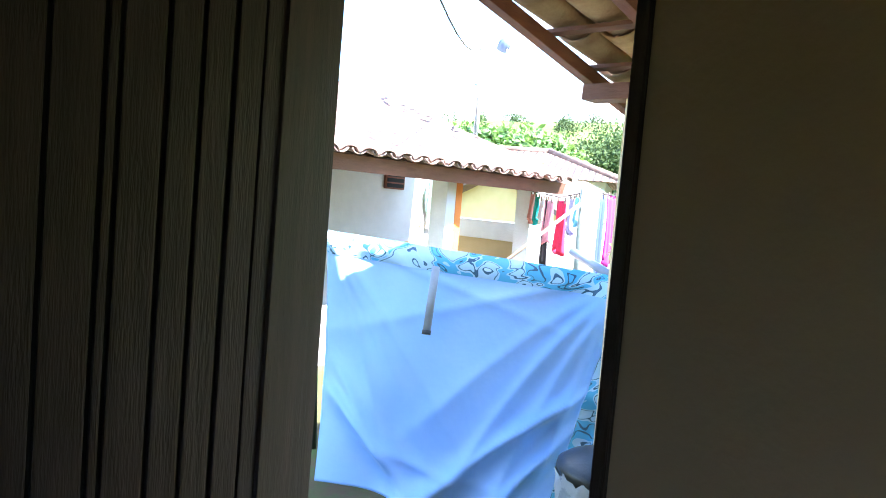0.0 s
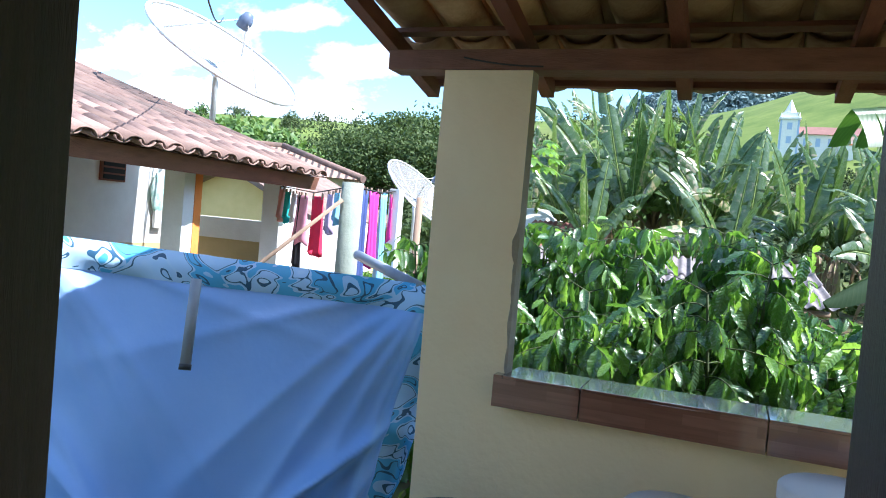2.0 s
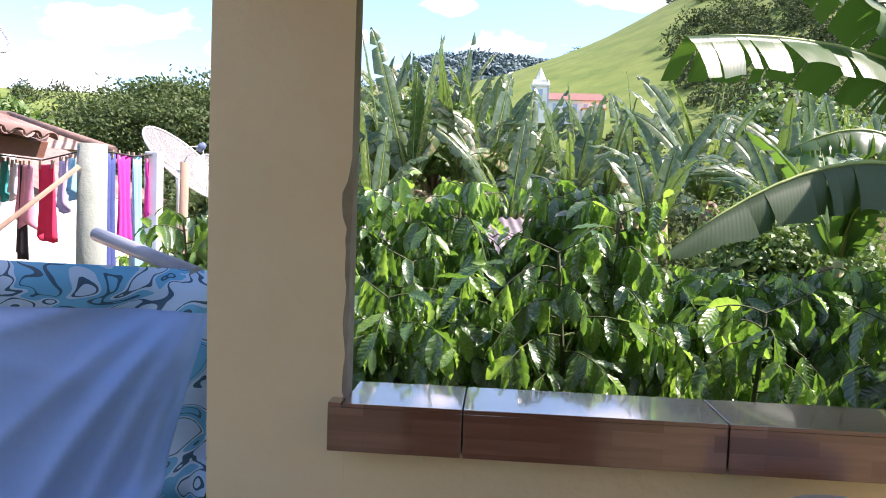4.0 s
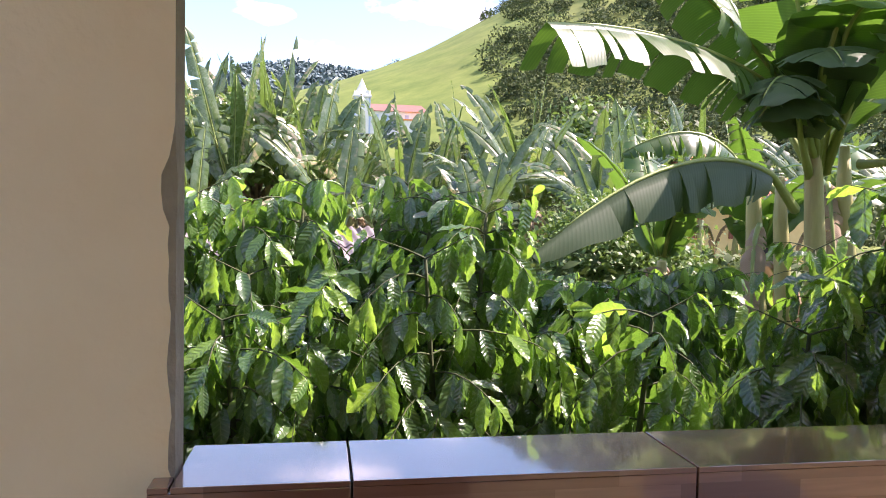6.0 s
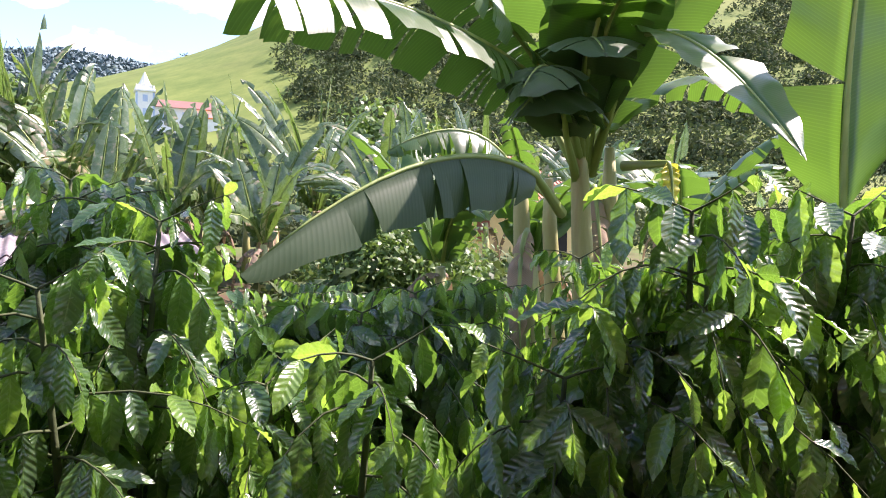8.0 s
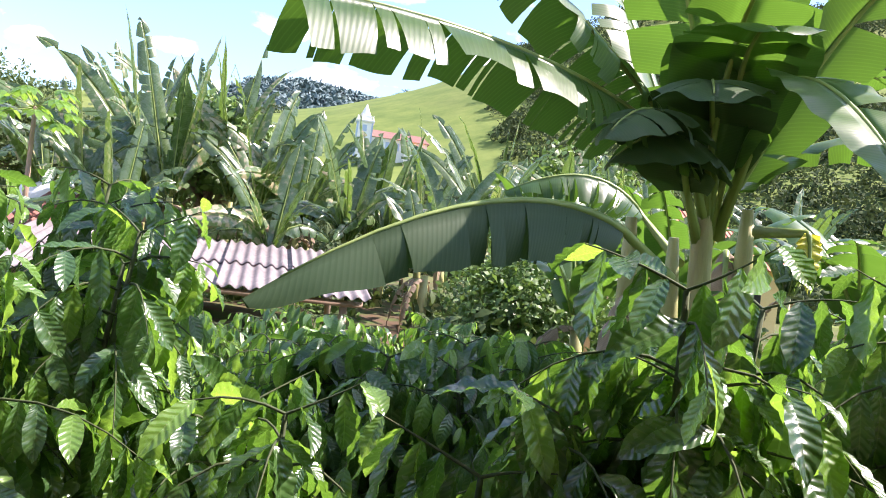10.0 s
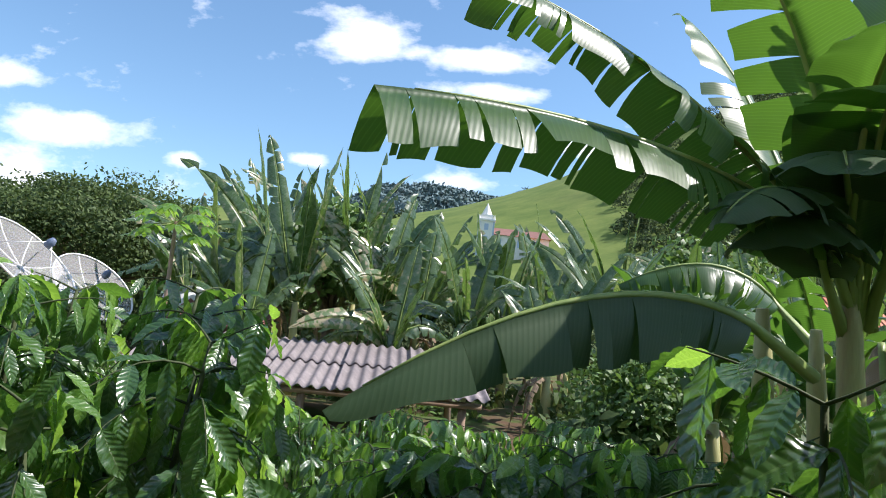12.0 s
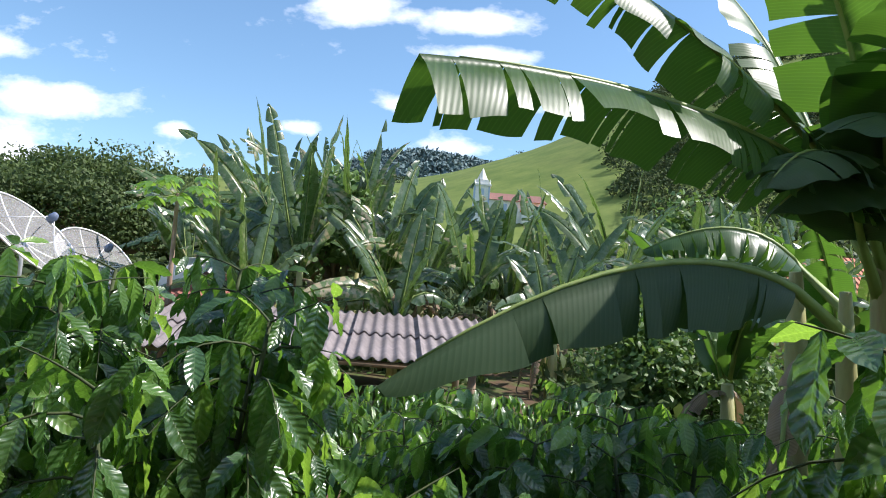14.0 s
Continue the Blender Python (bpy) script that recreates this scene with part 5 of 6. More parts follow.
# near clump, large arching leaves
near = thing("banana_plant", "tall banana plant with big torn arching leaves", "banana plant", (2.2, 6.6, GROUND_Z), group="near bananas")
for dx, dy, hh, r in ((0.0, 0.0, 2.0, 0.085), (-0.32, 0.1, 1.75, 0.075), (0.36, 0.22, 1.9, 0.08), (0.1, 0.5, 1.7, 0.075)):
    part("pseudostem", tube([(dx, dy, 0), (dx * 1.15 + 0.03, dy, hh * 0.5), (dx * 1.1 - 0.03, dy, hh), (dx * 1.1 - 0.06, dy - 0.03, hh + 0.3)], [r, r * 0.9, r * 0.66, r * 0.4], 14), M_PSEUDO, near)
banana_leaf(near, ((1.43, 5.92, 1.67), (1.1, 5.8, 1.81), (0.58, 5.65, 1.75), (-0.07, 5.4, 1.24)), 0.56, 3, 15, 1.45, L_BANANA_SHADE, start=-0.85, taper=0.05, label="long dark green leaf hanging in an arch", jag=0.16, petiole=(1.92, 6.42, 1.5))
banana_leaf(near, ((2.02, 6.5, 2.08), (1.5, 6.2, 2.36), (0.7, 5.8, 2.42), (-0.03, 5.38, 2.27)), 0.66, 8, 25, 0.95, start=-0.5, blunt=0.85, label="torn leaf with strips hanging down", jag=0.2, petiole=(2.2, 6.6, 1.75))
banana_leaf(near, ((2.0, 6.5, 2.12), (1.45, 6.2, 2.5), (0.95, 5.95, 2.74), (0.3, 5.6, 2.80)), 0.56, 12, 26, 1.15, start=-0.35, blunt=0.7, label="torn leaf with strips hanging down", jag=0.35, petiole=(2.2, 6.6, 1.75))
banana_leaf(near, ((2.15, 6.55, 2.05), (1.9, 6.4, 2.7), (1.65, 6.2, 3.2), (1.2, 5.9, 3.35)), 0.72, 14, 4, 0.45, petiole=(2.2, 6.6, 1.75))
banana_leaf(near, ((2.25, 6.6, 2.05), (2.3, 6.6, 2.7), (2.35, 6.5, 3.3), (2.3, 6.3, 3.8)), 0.7, 15, 2, 0.3, petiole=(2.2, 6.6, 1.75))
banana_leaf(near, ((2.23, 6.2, 2.48), (2.15, 5.8, 2.52), (2.05, 5.3, 2.2), (1.94, 4.8, 1.68)), 0.46, 16, 1, 0.1, L_BANANA, label="broad olive leaf drooping to its tip", petiole=(2.25, 6.6, 1.75))
banana_leaf(near, ((2.2, 6.6, 2.05), (1.95, 6.3, 2.45), (1.75, 5.95, 2.5), (1.6, 5.6, 2.2)), 0.66, 17, 4, 0.5, L_BANANA_SHADE, petiole=(2.2, 6.6, 1.75))
banana_leaf(near, ((2.35, 6.7, 2.0), (2.9, 6.6, 2.6), (3.4, 6.4, 2.5), (3.9, 6.1, 1.9)), 0.68, 18, 9, 0.6, petiole=(2.3, 6.65, 1.75))
banana_leaf(near, ((2.35, 6.8, 2.0), (2.7, 7.0, 2.8), (3.1, 7.1, 3.1), (3.6, 7.1, 2.9)), 0.7, 19, 8, 0.6, petiole=(2.3, 6.65, 1.75))
banana_leaf(near, ((2.1, 6.75, 2.0), (1.9, 7.0, 2.8), (1.75, 7.2, 3.3), (1.5, 7.4, 3.6)), 0.7, 20, 8, 0.5, petiole=(2.2, 6.65, 1.75))
banana_leaf(near, ((2.42, 7.9, 1.92), (2.15, 7.85, 2.2), (1.8, 7.8, 2.22), (1.35, 7.8, 1.95)), 0.55, 21, 26, 1.2, start=-0.4, label="finely torn leaf hanging like a fan", jag=0.25, petiole=(2.32, 7.1, 1.6))
banana_leaf(near, ((2.5, 6.2, 1.80), (2.5, 6.17, 1.8), (2.5, 6.15, 1.68), (2.5, 6.14, 1.5)), 0.16, 27, 0, 0.3, L_YELLOW, "small yellow leaf hanging by the stem", petiole=(2.42, 6.5, 1.8))
banana_leaf(near, ((2.5, 6.9, 1.7), (2.45, 6.8, 1.6), (2.4, 6.7, 1.3), (2.42, 6.6, 0.8)), 0.22, 22, 8, 1.2, L_DRY, "dry brown hanging leaf")
banana_leaf(near, ((1.8, 6.6, 1.4), (1.65, 6.45, 1.3), (1.62, 6.4, 1.0), (1.66, 6.4, 0.5)), 0.2, 23, 8, 1.2, L_DRY, "dry brown hanging leaf")

banana_leaf(near, ((2.1, 6.5, 2.05), (1.9, 6.1, 2.7), (1.85, 5.8, 2.9), (1.75, 5.4, 2.7)), 0.66, 24, 3, 0.55, petiole=(2.2, 6.6, 1.75))
banana_leaf(near, ((2.3, 6.5, 2.05), (2.5, 6.1, 2.9), (2.6, 5.8, 3.2), (2.7, 5.3, 3.1)), 0.72, 25, 4, 0.5, petiole=(2.2, 6.6, 1.75))
banana_leaf(near, ((2.0, 6.5, 1.95), (1.75, 6.2, 2.3), (1.45, 5.9, 2.32), (1.2, 5.7, 2.0)), 0.6, 26, 6, 0.9, L_BANANA_SHADE, petiole=(2.15, 6.6, 1.7))
banana_leaf(near, ((2.2, 6.5, 2.08), (2.0, 6.2, 2.6), (1.93, 5.9, 2.72), (1.78, 5.5, 2.48)), 0.78, 28, 2, 0.2, petiole=(2.2, 6.6, 1.75))
banana_leaf(near, ((2.15, 6.5, 2.05), (1.9, 6.3, 2.28), (1.6, 6.1, 2.22), (1.33, 5.95, 1.95)), 0.66, 29, 6, 0.8, L_BANANA_SHADE, start=-0.3, petiole=(2.2, 6.6, 1.75))
side = thing("banana_plant", "young banana plant with broad upright leaves", "banana plant", (2.62, 5.15, GROUND_Z), group="near bananas")
part("pseudostem", tube([(0, 0, 0), (0.02, 0, 0.7), (0.0, 0, 1.35), (-0.02, 0, 1.6)], [0.085, 0.075, 0.06, 0.04], 14), M_PSEUDO, side)
banana_leaf(side, ((2.62, 5.15, 1.5), (2.6, 5.15, 2.0), (2.58, 5.1, 2.6), (2.55, 4.95, 3.1)), 0.66, 41, 1, 0.15, label="broad upright leaf lit from behind", petiole=(2.75, 5.15, 1.2))
banana_leaf(side, ((2.8, 5.15, 1.45), (3.1, 5.0, 2.0), (3.5, 4.8, 2.2), (3.9, 4.6, 1.9)), 0.6, 42, 3, 0.4, petiole=(2.75, 5.15, 1.2))
banana_leaf(side, ((2.7, 5.1, 1.4), (2.6, 4.8, 1.7), (2.55, 4.55, 1.6), (2.6, 4.35, 1.1)), 0.5, 43, 3, 0.5, petiole=(2.75, 5.15, 1.2))
banana_leaf(side, ((2.8, 5.05, 1.2), (2.9, 4.8, 1.3), (3.0, 4.6, 1.0), (3.05, 4.5, 0.5)), 0.45, 44, 3, 0.6, petiole=(2.75, 5.15, 0.9))

for i, (bx, by, hh) in enumerate(((3.5, 9.2, 2.7), (4.8, 8.6, 3.0), (3.0, 10.4, 2.4))):
    banana_plant(bx, by, hh, "banana plant with torn drooping leaves", 8, 60 + i, L_BANANA, 0.6, 1.7, erect=0.7, dead=2)
# far grove
GROVE = [(-4.3, 15.6, 2.9), (-3.6, 14.8, 3.3), (-2.9, 15.6, 3.7), (-2.2, 14.6, 3.6), (-1.5, 15.5, 3.8), (-0.9, 14.7, 3.4), (-1.9, 17.0, 4.2), (-3.3, 17.2, 3.9), (-0.3, 15.4, 3.0), (0.5, 14.6, 2.65), (1.2, 15.5, 2.8), (-0.1, 17.2, 3.2), (1.0, 17.4, 3.0), (2.0, 17.0, 3.2), (3.4, 17.6, 3.5), (4.6, 17.4, 3.4), (6.4, 17.6, 3.4), (-4.2, 17.6, 3.6), (-2.5, 18.4, 4.2), (-1.1, 18.2, 4.0),
         (2.1, 14.8, 2.9), (3.0, 15.8, 3.1), (4.0, 14.8, 2.9), (5.0, 15.8, 3.0), (6.0, 14.8, 2.8), (7.2, 15.8, 2.9), (8.6, 15.0, 2.8), (9.8, 14.4, 2.7), (-2.7, 13.4, 2.3), (-0.6, 13.4, 2.2), (1.6, 13.2, 2.0), (3.6, 13.2, 2.1)]
for i, (bx, by, hh) in enumerate(GROVE):
    k = 1.35
    hh = 1.45 + (hh - 1.45) * k + (0.35 if bx > 0 else 0.1)
    banana_plant(-0.3 + (bx + 0.3) * k, 2.5 + (by - 2.5) * k, hh, "tall wind-torn banana plant in the grove", 9, 200 + i, L_BANANA_FAR, 0.52, 0.70 * (hh + 0.25), erect=0.78, dead=3, spread=0.36,
                 wind=0.25, turn=1.15, tears=(1, 9), hang=(0.0, 0.8), stem_r=0.12)


# ---- trees and shrubs ----
LEAF_BASE = np.array([[-0.08, 0, 0], [0.08, 0, 0], [-0.30, 0.5, 0.05], [0.30, 0.5, 0.05], [-0.03, 1, -0.12], [0.03, 1, -0.12]])


def quads(sh, C, D, size, g):
    """Leaf clumps: bent leaves at points C, facing about D."""
    n = len(C)
    Q, U = grid_template(1, 2)
    Y = g.normal(0, 1, (n, 3))
    Y /= np.linalg.norm(Y, axis=1)[:, None]
    N = D + g.normal(0, 0.6, (n, 3))
    N -= Y * np.sum(N * Y, axis=1)[:, None]
    N /= np.linalg.norm(N, axis=1)[:, None] + 1e-9
    X = np.cross(Y, N)
    s = size * g.uniform(0.6, 1.3, n)
    R = np.stack([X, Y, N], 1)
    V = np.einsum("kc,nci->nki", LEAF_BASE, R) * s[:, None, None] + C[:, None, :]
    QQ = (Q[None] + 6 * np.arange(n)[:, None, None]).reshape(-1, 4)
    sh.add(V.reshape(-1, 3), QQ, np.tile(U, (n, 1)))


def tree(x, y, z0, trunk_h, crown, clumps, per, leaf, material, label, seed, clump_r=0.9, flat=0.6, layers=None):
    g = np.random.default_rng(seed)
    t = thing("tree", label, "tree", (x, y, z0))
    bm = bmesh.new()
    r0 = 0.05 * trunk_h + 0.08
    add_tube(bm, [(0, 0, -0.1), (0.05, 0.02, trunk_h * 0.5), (0.1, 0, trunk_h)], [r0, r0 * 0.75, r0 * 0.6], 10)
    sh = Sheets()
    rx, ry, rz = crown
    cz = trunk_h + rz * 0.45
    for k in range(clumps):
        d = g.normal(0, 1, 3)
        d /= np.linalg.norm(d)
        if d[2] < -0.35:
            d[2] *= -0.5
        rad = g.uniform(0.55, 1.0) ** 0.5
        c = np.array([d[0] * rx * rad, d[1] * ry * rad, cz + d[2] * rz * rad])
        if k % 3 == 0:
            mid = np.array([c[0] * 0.45, c[1] * 0.45, trunk_h + (c[2] - trunk_h) * 0.35])
            add_tube(bm, [(0.1, 0, trunk_h * 0.92), tuple(mid), tuple(c)], [r0 * 0.42, r0 * 0.22, r0 * 0.06], 5, False)
        pts = np.clip(g.normal(0, 1, (per, 3)), -1.5, 1.5) * np.array([1, 1, flat]) * clump_r * g.uniform(0.6, 1.2) * 0.55
        nd = pts / (np.linalg.norm(pts, axis=1)[:, None] + 1e-6) + [0, 0, 0.7]
        quads(sh, pts + c, nd, leaf, g)
    part("trunk", bm, M_BARK, t)
    ob = new("crown", sh.mesh("crown", material, False))
    ob.parent = t
    return t


tree(-14.6, 35, 0.0, 2.5, (5.8, 5.0, 2.9), 130, 560, 0.17, L_TREE, "wide spreading dark green umbrella-crowned tree", 11, 1.9, 0.35)
tree(-9.4, 39, 0.0, 1.3, (4.2, 4.5, 1.7), 110, 180, 0.25, L_TREE, "dark green broadleaf tree behind the grove", 12, 1.2, 0.5)
tree(-20.5, 27, 0.0, 2.2, (3.0, 3.0, 1.9), 80, 130, 0.28, L_TREE_B, "rounded bright green mango tree behind the roof", 13, 0.95, 0.7)
tree(-25.0, 30, 0.0, 2.4, (2.2, 2.2, 1.9), 50, 130, 0.28, L_TREE_B, "rounded green tree behind the roof", 14, 0.9, 0.7)
tree(-2.9, 23, -0.2, 2.2, (1.7, 1.7, 1.8), 60, 110, 0.22, L_TREE_B, "light green leafy tree behind the bananas", 15, 0.7, 0.8)
tree(3.2, 12.2, -0.2, 0.6, (1.0, 0.9, 0.85), 60, 200, 0.085, L_TREE_B, "dark green citrus tree among the bananas", 16, 0.6, 0.8)
tree(9.5, 30, -0.2, 2.5, (3.2, 3.0, 2.4), 80, 110, 0.28, L_TREE_B, "leafy green tree below the hill", 17, 0.95, 0.7)
tree(17.0, 40, -0.2, 3.0, (4.0, 4.0, 2.8), 90, 110, 0.36, L_TREE, "leafy green tree below the hill", 18, 1.1, 0.7)
tree(-4.4, 5.9 + 6.5, -0.25, 0.4, (0.8, 0.8, 0.7), 30, 50, 0.14, L_TREE_B, "green garden shrub beside the fence posts", 19, 0.4, 0.8)
tree(-8.2, 23.5, -0.25, 0.5, (2.6, 1.5, 1.2), 60, 60, 0.22, L_TREE, "dark garden shrub behind the dishes", 20, 0.6, 0.8)
tree(-5.6, 13.4, -0.25, 0.3, (0.7, 0.6, 0.5), 25, 50, 0.12, L_TREE_B, "green garden shrub near the shed", 21, 0.35, 0.8)


def papaya(x, y, z):
    t = thing("papaya_tree", "slender papaya tree with pale trunk and lobed leaves", "tree", (x, y, GROUND_Z))
    H = z - GROUND_Z
    part("trunk", tube([(0, 0, 0), (0.03, 0, H * 0.5), (0.0, 0, H)], [0.06, 0.05, 0.035], 8), M_STICK, t)
    g = np.random.default_rng(5)
    for k in range(14):
        a = k * 2.4
        e = 0.7 - 0.09 * k
        d = np.array([math.cos(a) * math.cos(e), math.sin(a) * math.cos(e), math.sin(e)])
        tip = np.array([0, 0, H]) + d * 0.55
        sh = Sheets()
        for j in range(7):
            b = a + (j - 3) * 0.55
            V, Q, U = leaf_shape(0.42 - 0.03 * abs(j - 3), 0.14, 2, 5, 0.1, 0.3)
            R = basis(np.array([math.cos(b), math.sin(b), -0.25]), np.array([0, 0, 1.0]))
            sh.add(V @ R.T + tip, Q, U)
        ob = new("leaf", sh.mesh("leaf", L_COFFEE_Y))
        ob.parent = t
        part("petiole", tube([(0, 0, H - 0.02), tuple(tip)], 0.008, 5), M_RIB, ob)


papaya(-5.0, 17.0, 3.15)


def shrub_belt(name, spots, leaf, per, material, label, seed, category="shrubs"):
    g = np.random.default_rng(seed)
    sh = Sheets()
    for x, y, z, r, h in spots:
        pts = g.normal(0, 1, (per, 3))
        pts /= np.linalg.norm(pts, axis=1)[:, None]
        pts[:, 2] = np.abs(pts[:, 2])
        P = pts * np.array([r, r, h]) * g.uniform(0.55, 1.05, (per, 1)) ** 0.5 + [x, y, z]
        quads(sh, P, pts + [0, 0, 0.4], leaf, g)
    tagged(new(name, sh.mesh(name, material, False)), label, category, kind="stuff")


g = np.random.default_rng(77)
spots = []
for _ in range(190):
    th, r = radians(g.uniform(-34, 60)), g.uniform(11.5, 24)
    x, y = r * math.sin(th), r * math.cos(th)
    if -5.2 < x < 2.0 and 10.5 < y < 17.5:
        continue
    if abs(x - 13.2) < 3.2 and y > 19 or (-9.4 < x < -4.4 and 11.0 < y < 21) or (-6.6 < x < -3.4 and 14.5 < y < 18):
        continue
    spots.append((x, y, GROUND_Z, g.uniform(0.5, 1.1), g.uniform(0.5, 1.25)))
shrub_belt("undergrowth", spots, 0.22, 150, L_TREE, "mixed dark green undergrowth below the bananas", 31)
spots = []
for _ in range(260):
    th, r = radians(g.uniform(-34, 60)), g.uniform(9, 22)
    x, y = r * math.sin(th), r * math.cos(th)
    if -5.2 < x < 2.0 and 12.6 < y < 17.3 or (-9.4 < x < -5.0 and 13 < y < 21) or (abs(x - 13.2) < 3.2 and y > 19):
        continue
    spots.append((x, y, GROUND_Z, g.uniform(0.3, 0.7), g.uniform(0.3, 0.7)))
shrub_belt("weeds", spots, 0.14, 110, L_TREE_B, "light green weeds in the garden", 32)
spots = []
for _ in range(420):
    th, r = g.uniform(-50, 65), g.uniform(45, 135)
    a = radians(th)
    x, y = r * math.sin(a), r * math.cos(a)
    k = g.uniform(1.6, 3.6)
    if -1 < th < 9:
        k *= 0.8
    spots.append((x, y, float(terrain(np.array(x), np.array(y))) - 0.3, k, k * g.uniform(0.9, 1.7)))
for _ in range(170):
    th, r = g.uniform(-6, 11), g.uniform(55, 160)
    a = radians(th)
    x, y = r * math.sin(a), r * math.cos(a)
    k = g.uniform(1.2, 2.4)
    spots.append((x, y, float(terrain(np.array(x), np.array(y))) - 0.3, k, k * 1.2))
shrub_belt("near_woods", spots, 0.5, 300, L_FOREST, "mixed green woods at the foot of the hill", 33, "woods")
spots = []
for _ in range(1400):
    th, r = g.uniform(11.5, 60), g.uniform(130, 430)
    if th < 13 + 1.2 * math.sin(r * 0.05):
        continue
    a = radians(th)
    x, y = r * math.sin(a), r * math.cos(a)
    k = g.uniform(2.6, 5.5)
    spots.append((x, y, float(terrain(np.array(x), np.array(y))) - 1, k, k * g.uniform(0.9, 1.5)))
for _ in range(130):
    th = g.uniform(3, 16)
    r = g.uniform(392, 425)
    a = radians(th)
    x, y = r * math.sin(a), r * math.cos(a)
    k = g.uniform(1.8, 4.0)
    spots.append((x, y, float(terrain(np.array(x), np.array(y))) - 1, k, k * g.uniform(1.0, 1.9)))
for _ in range(160):
    th, r = g.uniform(-60, -3), g.uniform(150, 420)
    a = radians(th)
    x, y = r * math.sin(a), r * math.cos(a)
    k = g.uniform(2.6, 5)
    spots.append((x, y, float(terrain(np.array(x), np.array(y))) - 1, k, k * 1.3))
shrub_belt("hill_woods", spots, 0.95, 170, L_FOREST, "dark woods covering the steep hillside", 34, "woods")
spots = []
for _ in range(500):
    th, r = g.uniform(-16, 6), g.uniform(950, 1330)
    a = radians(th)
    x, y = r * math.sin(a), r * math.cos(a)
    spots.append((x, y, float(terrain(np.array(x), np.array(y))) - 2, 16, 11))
# aerial haze is put into the leaf colour as pale blue-green
shrub_belt("distant_woods", spots, 7.0, 45, mat("haze_tinted_woods", (0.10, 0.155, 0.16), (0.13, 0.185, 0.185), 0.95, 0.02, 0.004), "hazy blue wooded ridge far away", 35, "woods")


# ---- church on the hill foot ----
CZ = float(terrain(np.array(15.0), np.array(182.0)))
ch = thing("church", "white church with pointed tower and red tiled roof", "church", (8.0, 180.0, CZ - 1))
z0 = 24.0 - CZ + 1
tower = part("tower", box(-1.9, 1.9, -1.9, 1.9, 0, z0 + 6.4, 0.05), M_WHITE, ch)
part("cornice", box(-2.2, 2.2, -2.2, 2.2, z0 + 6.4, z0 + 6.8), M_WHITE, tower)
part("belfry", box(-1.5, 1.5, -1.5, 1.5, z0 + 6.8, z0 + 8.0), M_WHITE, tower)
bm = bmesh.new()
bmesh.ops.create_cone(bm, cap_ends=True, segments=8, radius1=1.35, radius2=0.05, depth=3.0)
bmesh.ops.translate(bm, vec=(0, 0, z0 + 9.5), verts=bm.verts)
part("spire", bm, M_WHITE, tower)
for sx in (-1, 1):
    for sy in (-1, 1):
        bm = bmesh.new()
        bmesh.ops.create_cone(bm, cap_ends=True, segments=6, radius1=0.35, radius2=0.02, depth=1.2)
        bmesh.ops.translate(bm, vec=(1.8 * sx, 1.8 * sy, z0 + 7.4), verts=bm.verts)
        part("pinnacle", bm, M_WHITE, tower)
for zz in (1.2, 4.2):
    part("window", box(-0.5, 0.5, -1.96, -1.9, z0 + zz, z0 + zz + 1.5), M_BLUETRIM, tower)
for sx in (-1, 1):
    part("corner_trim", box(1.75 * sx - 0.2, 1.75 * sx + 0.2, -1.97, -1.9, 0, z0 + 6.3), M_BLUETRIM, tower)
part("nave_wall", box(1.9, 15.4, -1.5, 7.0, 0, z0 + 3.4), M_WHITE, ch)
bm = bmesh.new()
v = [bm.verts.new(p) for p in ((1.9, -2.1, z0 + 3.3), (15.9, -2.1, z0 + 3.3), (15.9, 7.6, z0 + 3.3), (1.9, 7.6, z0 + 3.3), (1.9, 2.7, z0 + 5.6), (14.6, 2.7, z0 + 5.6))]
for f in ((0, 1, 5, 4), (1, 2, 5), (2, 3, 4, 5), (3, 0, 4), (3, 2, 1, 0)):
    bm.faces.new([v[i] for i in f])
part("roof", bm, M_CHROOF, ch)
for k in range(5):
    part("window", box(3.0 + 2.4 * k, 3.9 + 2.4 * k, -1.56, -1.5, z0 + 0.7, z0 + 2.5), M_BLUETRIM, ch)
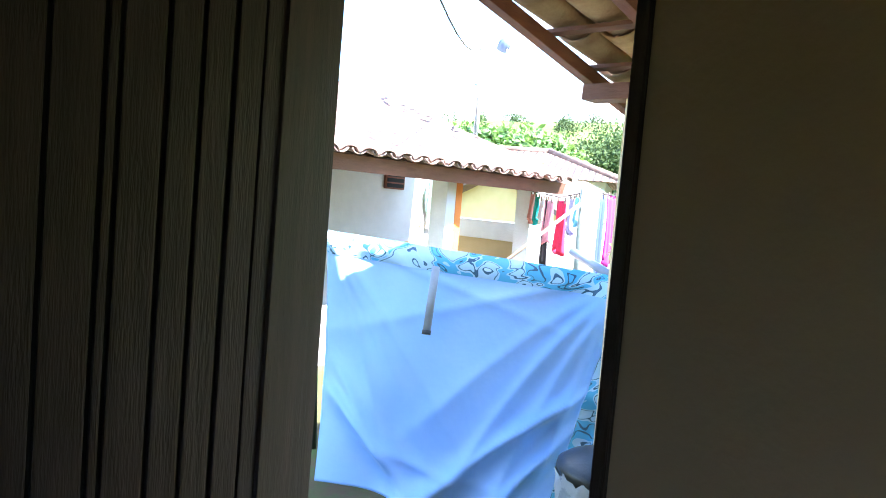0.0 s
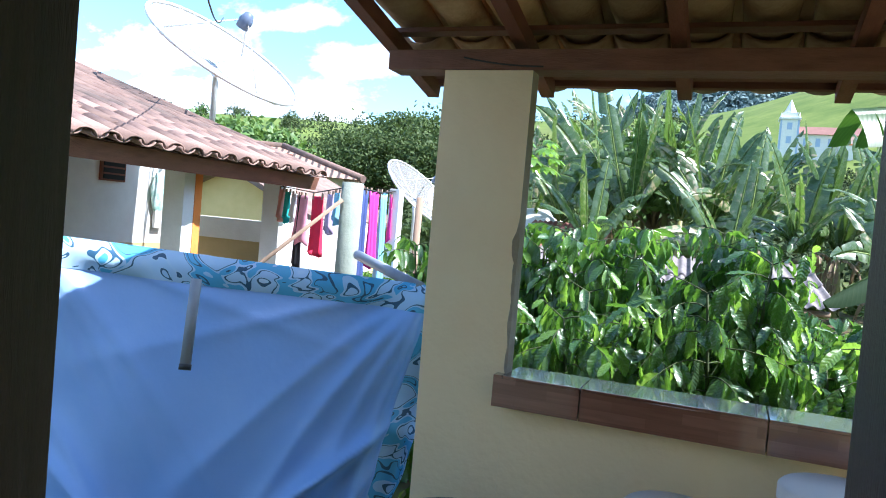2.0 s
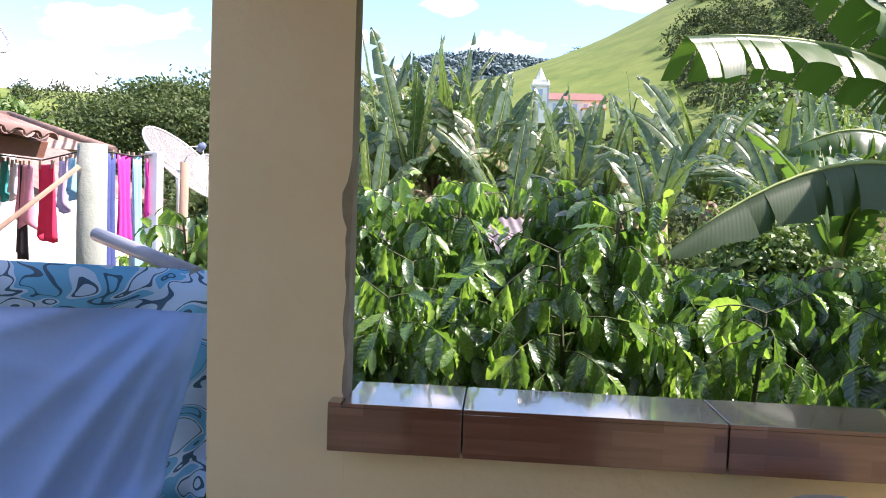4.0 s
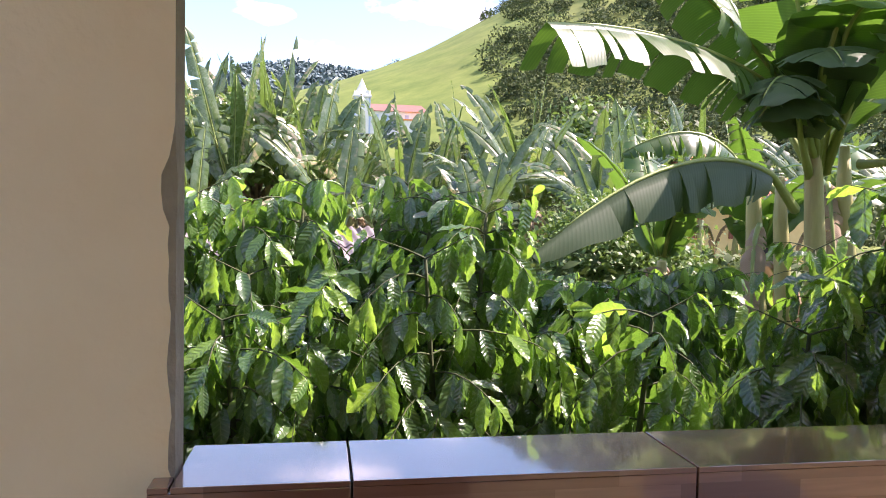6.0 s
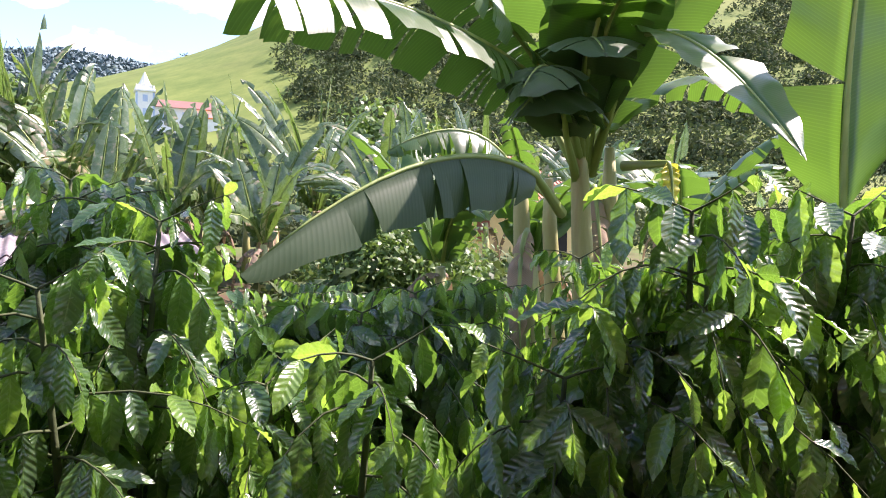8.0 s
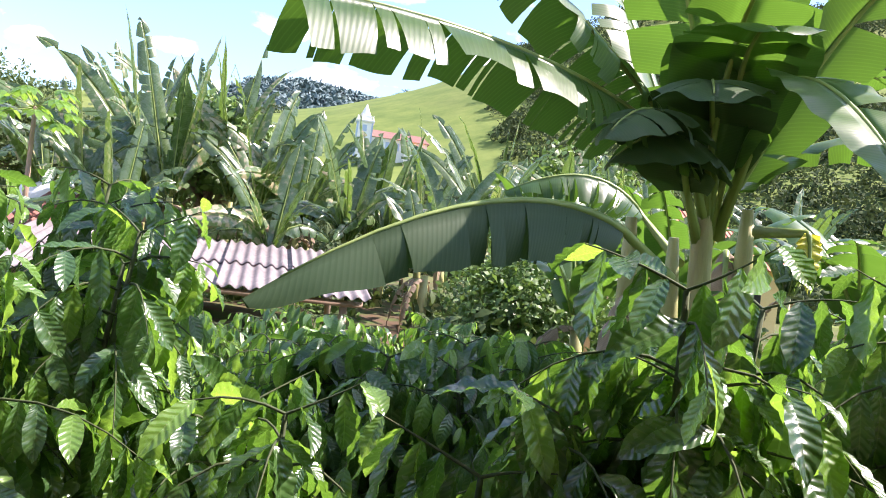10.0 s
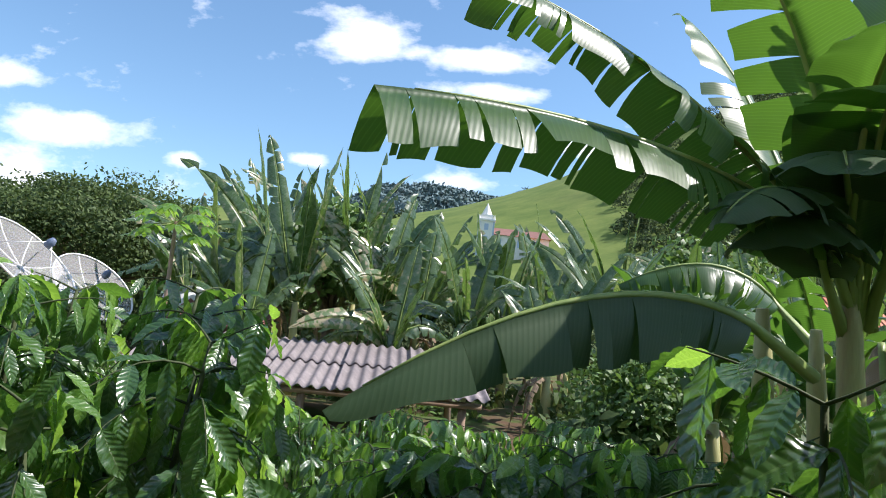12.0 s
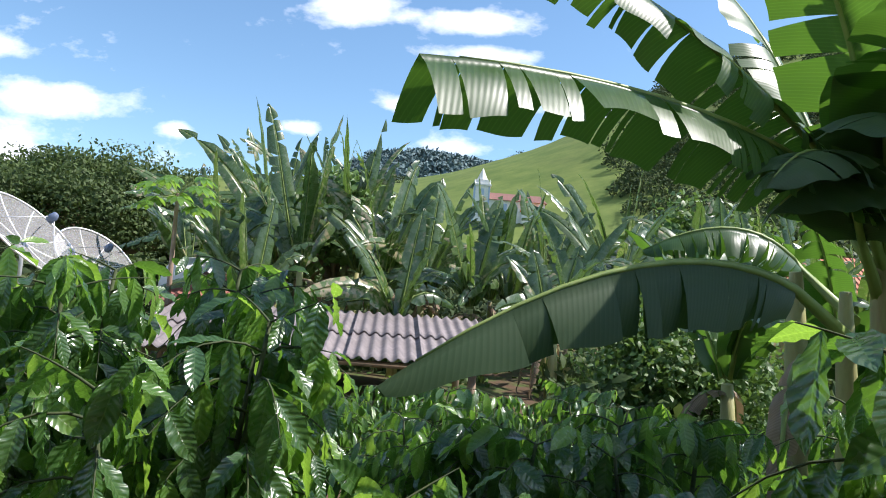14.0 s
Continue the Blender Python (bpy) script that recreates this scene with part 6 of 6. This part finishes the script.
part("porch_roof", box(9.5, 15.2, -4.6, -1.6, z0 + 0.9, z0 + 1.2), M_ORANGE, ch, "orange-red porch roof")
part("porch_wall", box(9.8, 15.0, -4.4, -1.6, 0, z0 + 0.9), M_WHITE, ch)

# ---- small houses seen through the plants ----
yh = thing("yellow_house", "pale yellow house with red tiled roof and brown shutters", "house", (13.4, 26.0, GROUND_Z))
part("wall", box(-2.4, 2.6, 0, 5, 0, 2.6), M_YELLOW, yh)
bm = bmesh.new()
hip(bm, 3.1, 3.1, 2.6, 4.5, 0.9)
bmesh.ops.translate(bm, vec=(0, 2.4, 0), verts=bm.verts)
part("roof", bm, striped_tile_mat("red_ribbed_tile", (0.40, 0.12, 0.07), (0.52, 0.2, 0.12), "X", 1.6), yh, "red tiled hip roof")
for wx in (-1.9, -0.4):
    w = part("window", box(wx, wx + 0.5, -0.05, 0.0, 1.2, 2.1), M_SHUTTER, yh)
# flat panel on the wall, the unlit inside painted as near-black
part("doorway", box(0.6, 1.9, -0.04, 0.0, 0, 2.05), M_DARK, yh, "dark panel standing for an open doorway")
rh = thing("red_roof_hut", "low hut with ribbed red roof among the plants", "hut", (-4.3, 17.3, GROUND_Z))
part("wall", box(-0.8, 0.8, 0, 1.6, 0, 1.35), M_WHITE, rh)
bm = bmesh.new()
nu = 60
rows = [[bm.verts.new((-1.0 + 2.0 * c / nu, y, z + 0.025 * math.cos(c * 1.57))) for c in range(nu + 1)] for y, z in ((-0.4, 1.3), (2.0, 2.0))]
for c in range(nu):
    bm.faces.new((rows[0][c], rows[0][c + 1], rows[1][c + 1], rows[1][c]))
part("roof", bm, mat("red_ribbed_metal", (0.20, 0.07, 0.055), (0.27, 0.11, 0.085), 0.8, 5, 1, 0.2, 30, c3=(0.14, 0.07, 0.06)), rh)
tank = thing("water_tank", "white domed water tank behind the hut", "water tank", (-5.6, 20.5, GROUND_Z))
part("body", lathe([(0.0, 0.0), (0.8, 0.0), (0.85, 0.9), (0.85, 1.75), (0.7, 2.1), (0.4, 2.3), (0.0, 2.36)]), M_WHITEP, tank)
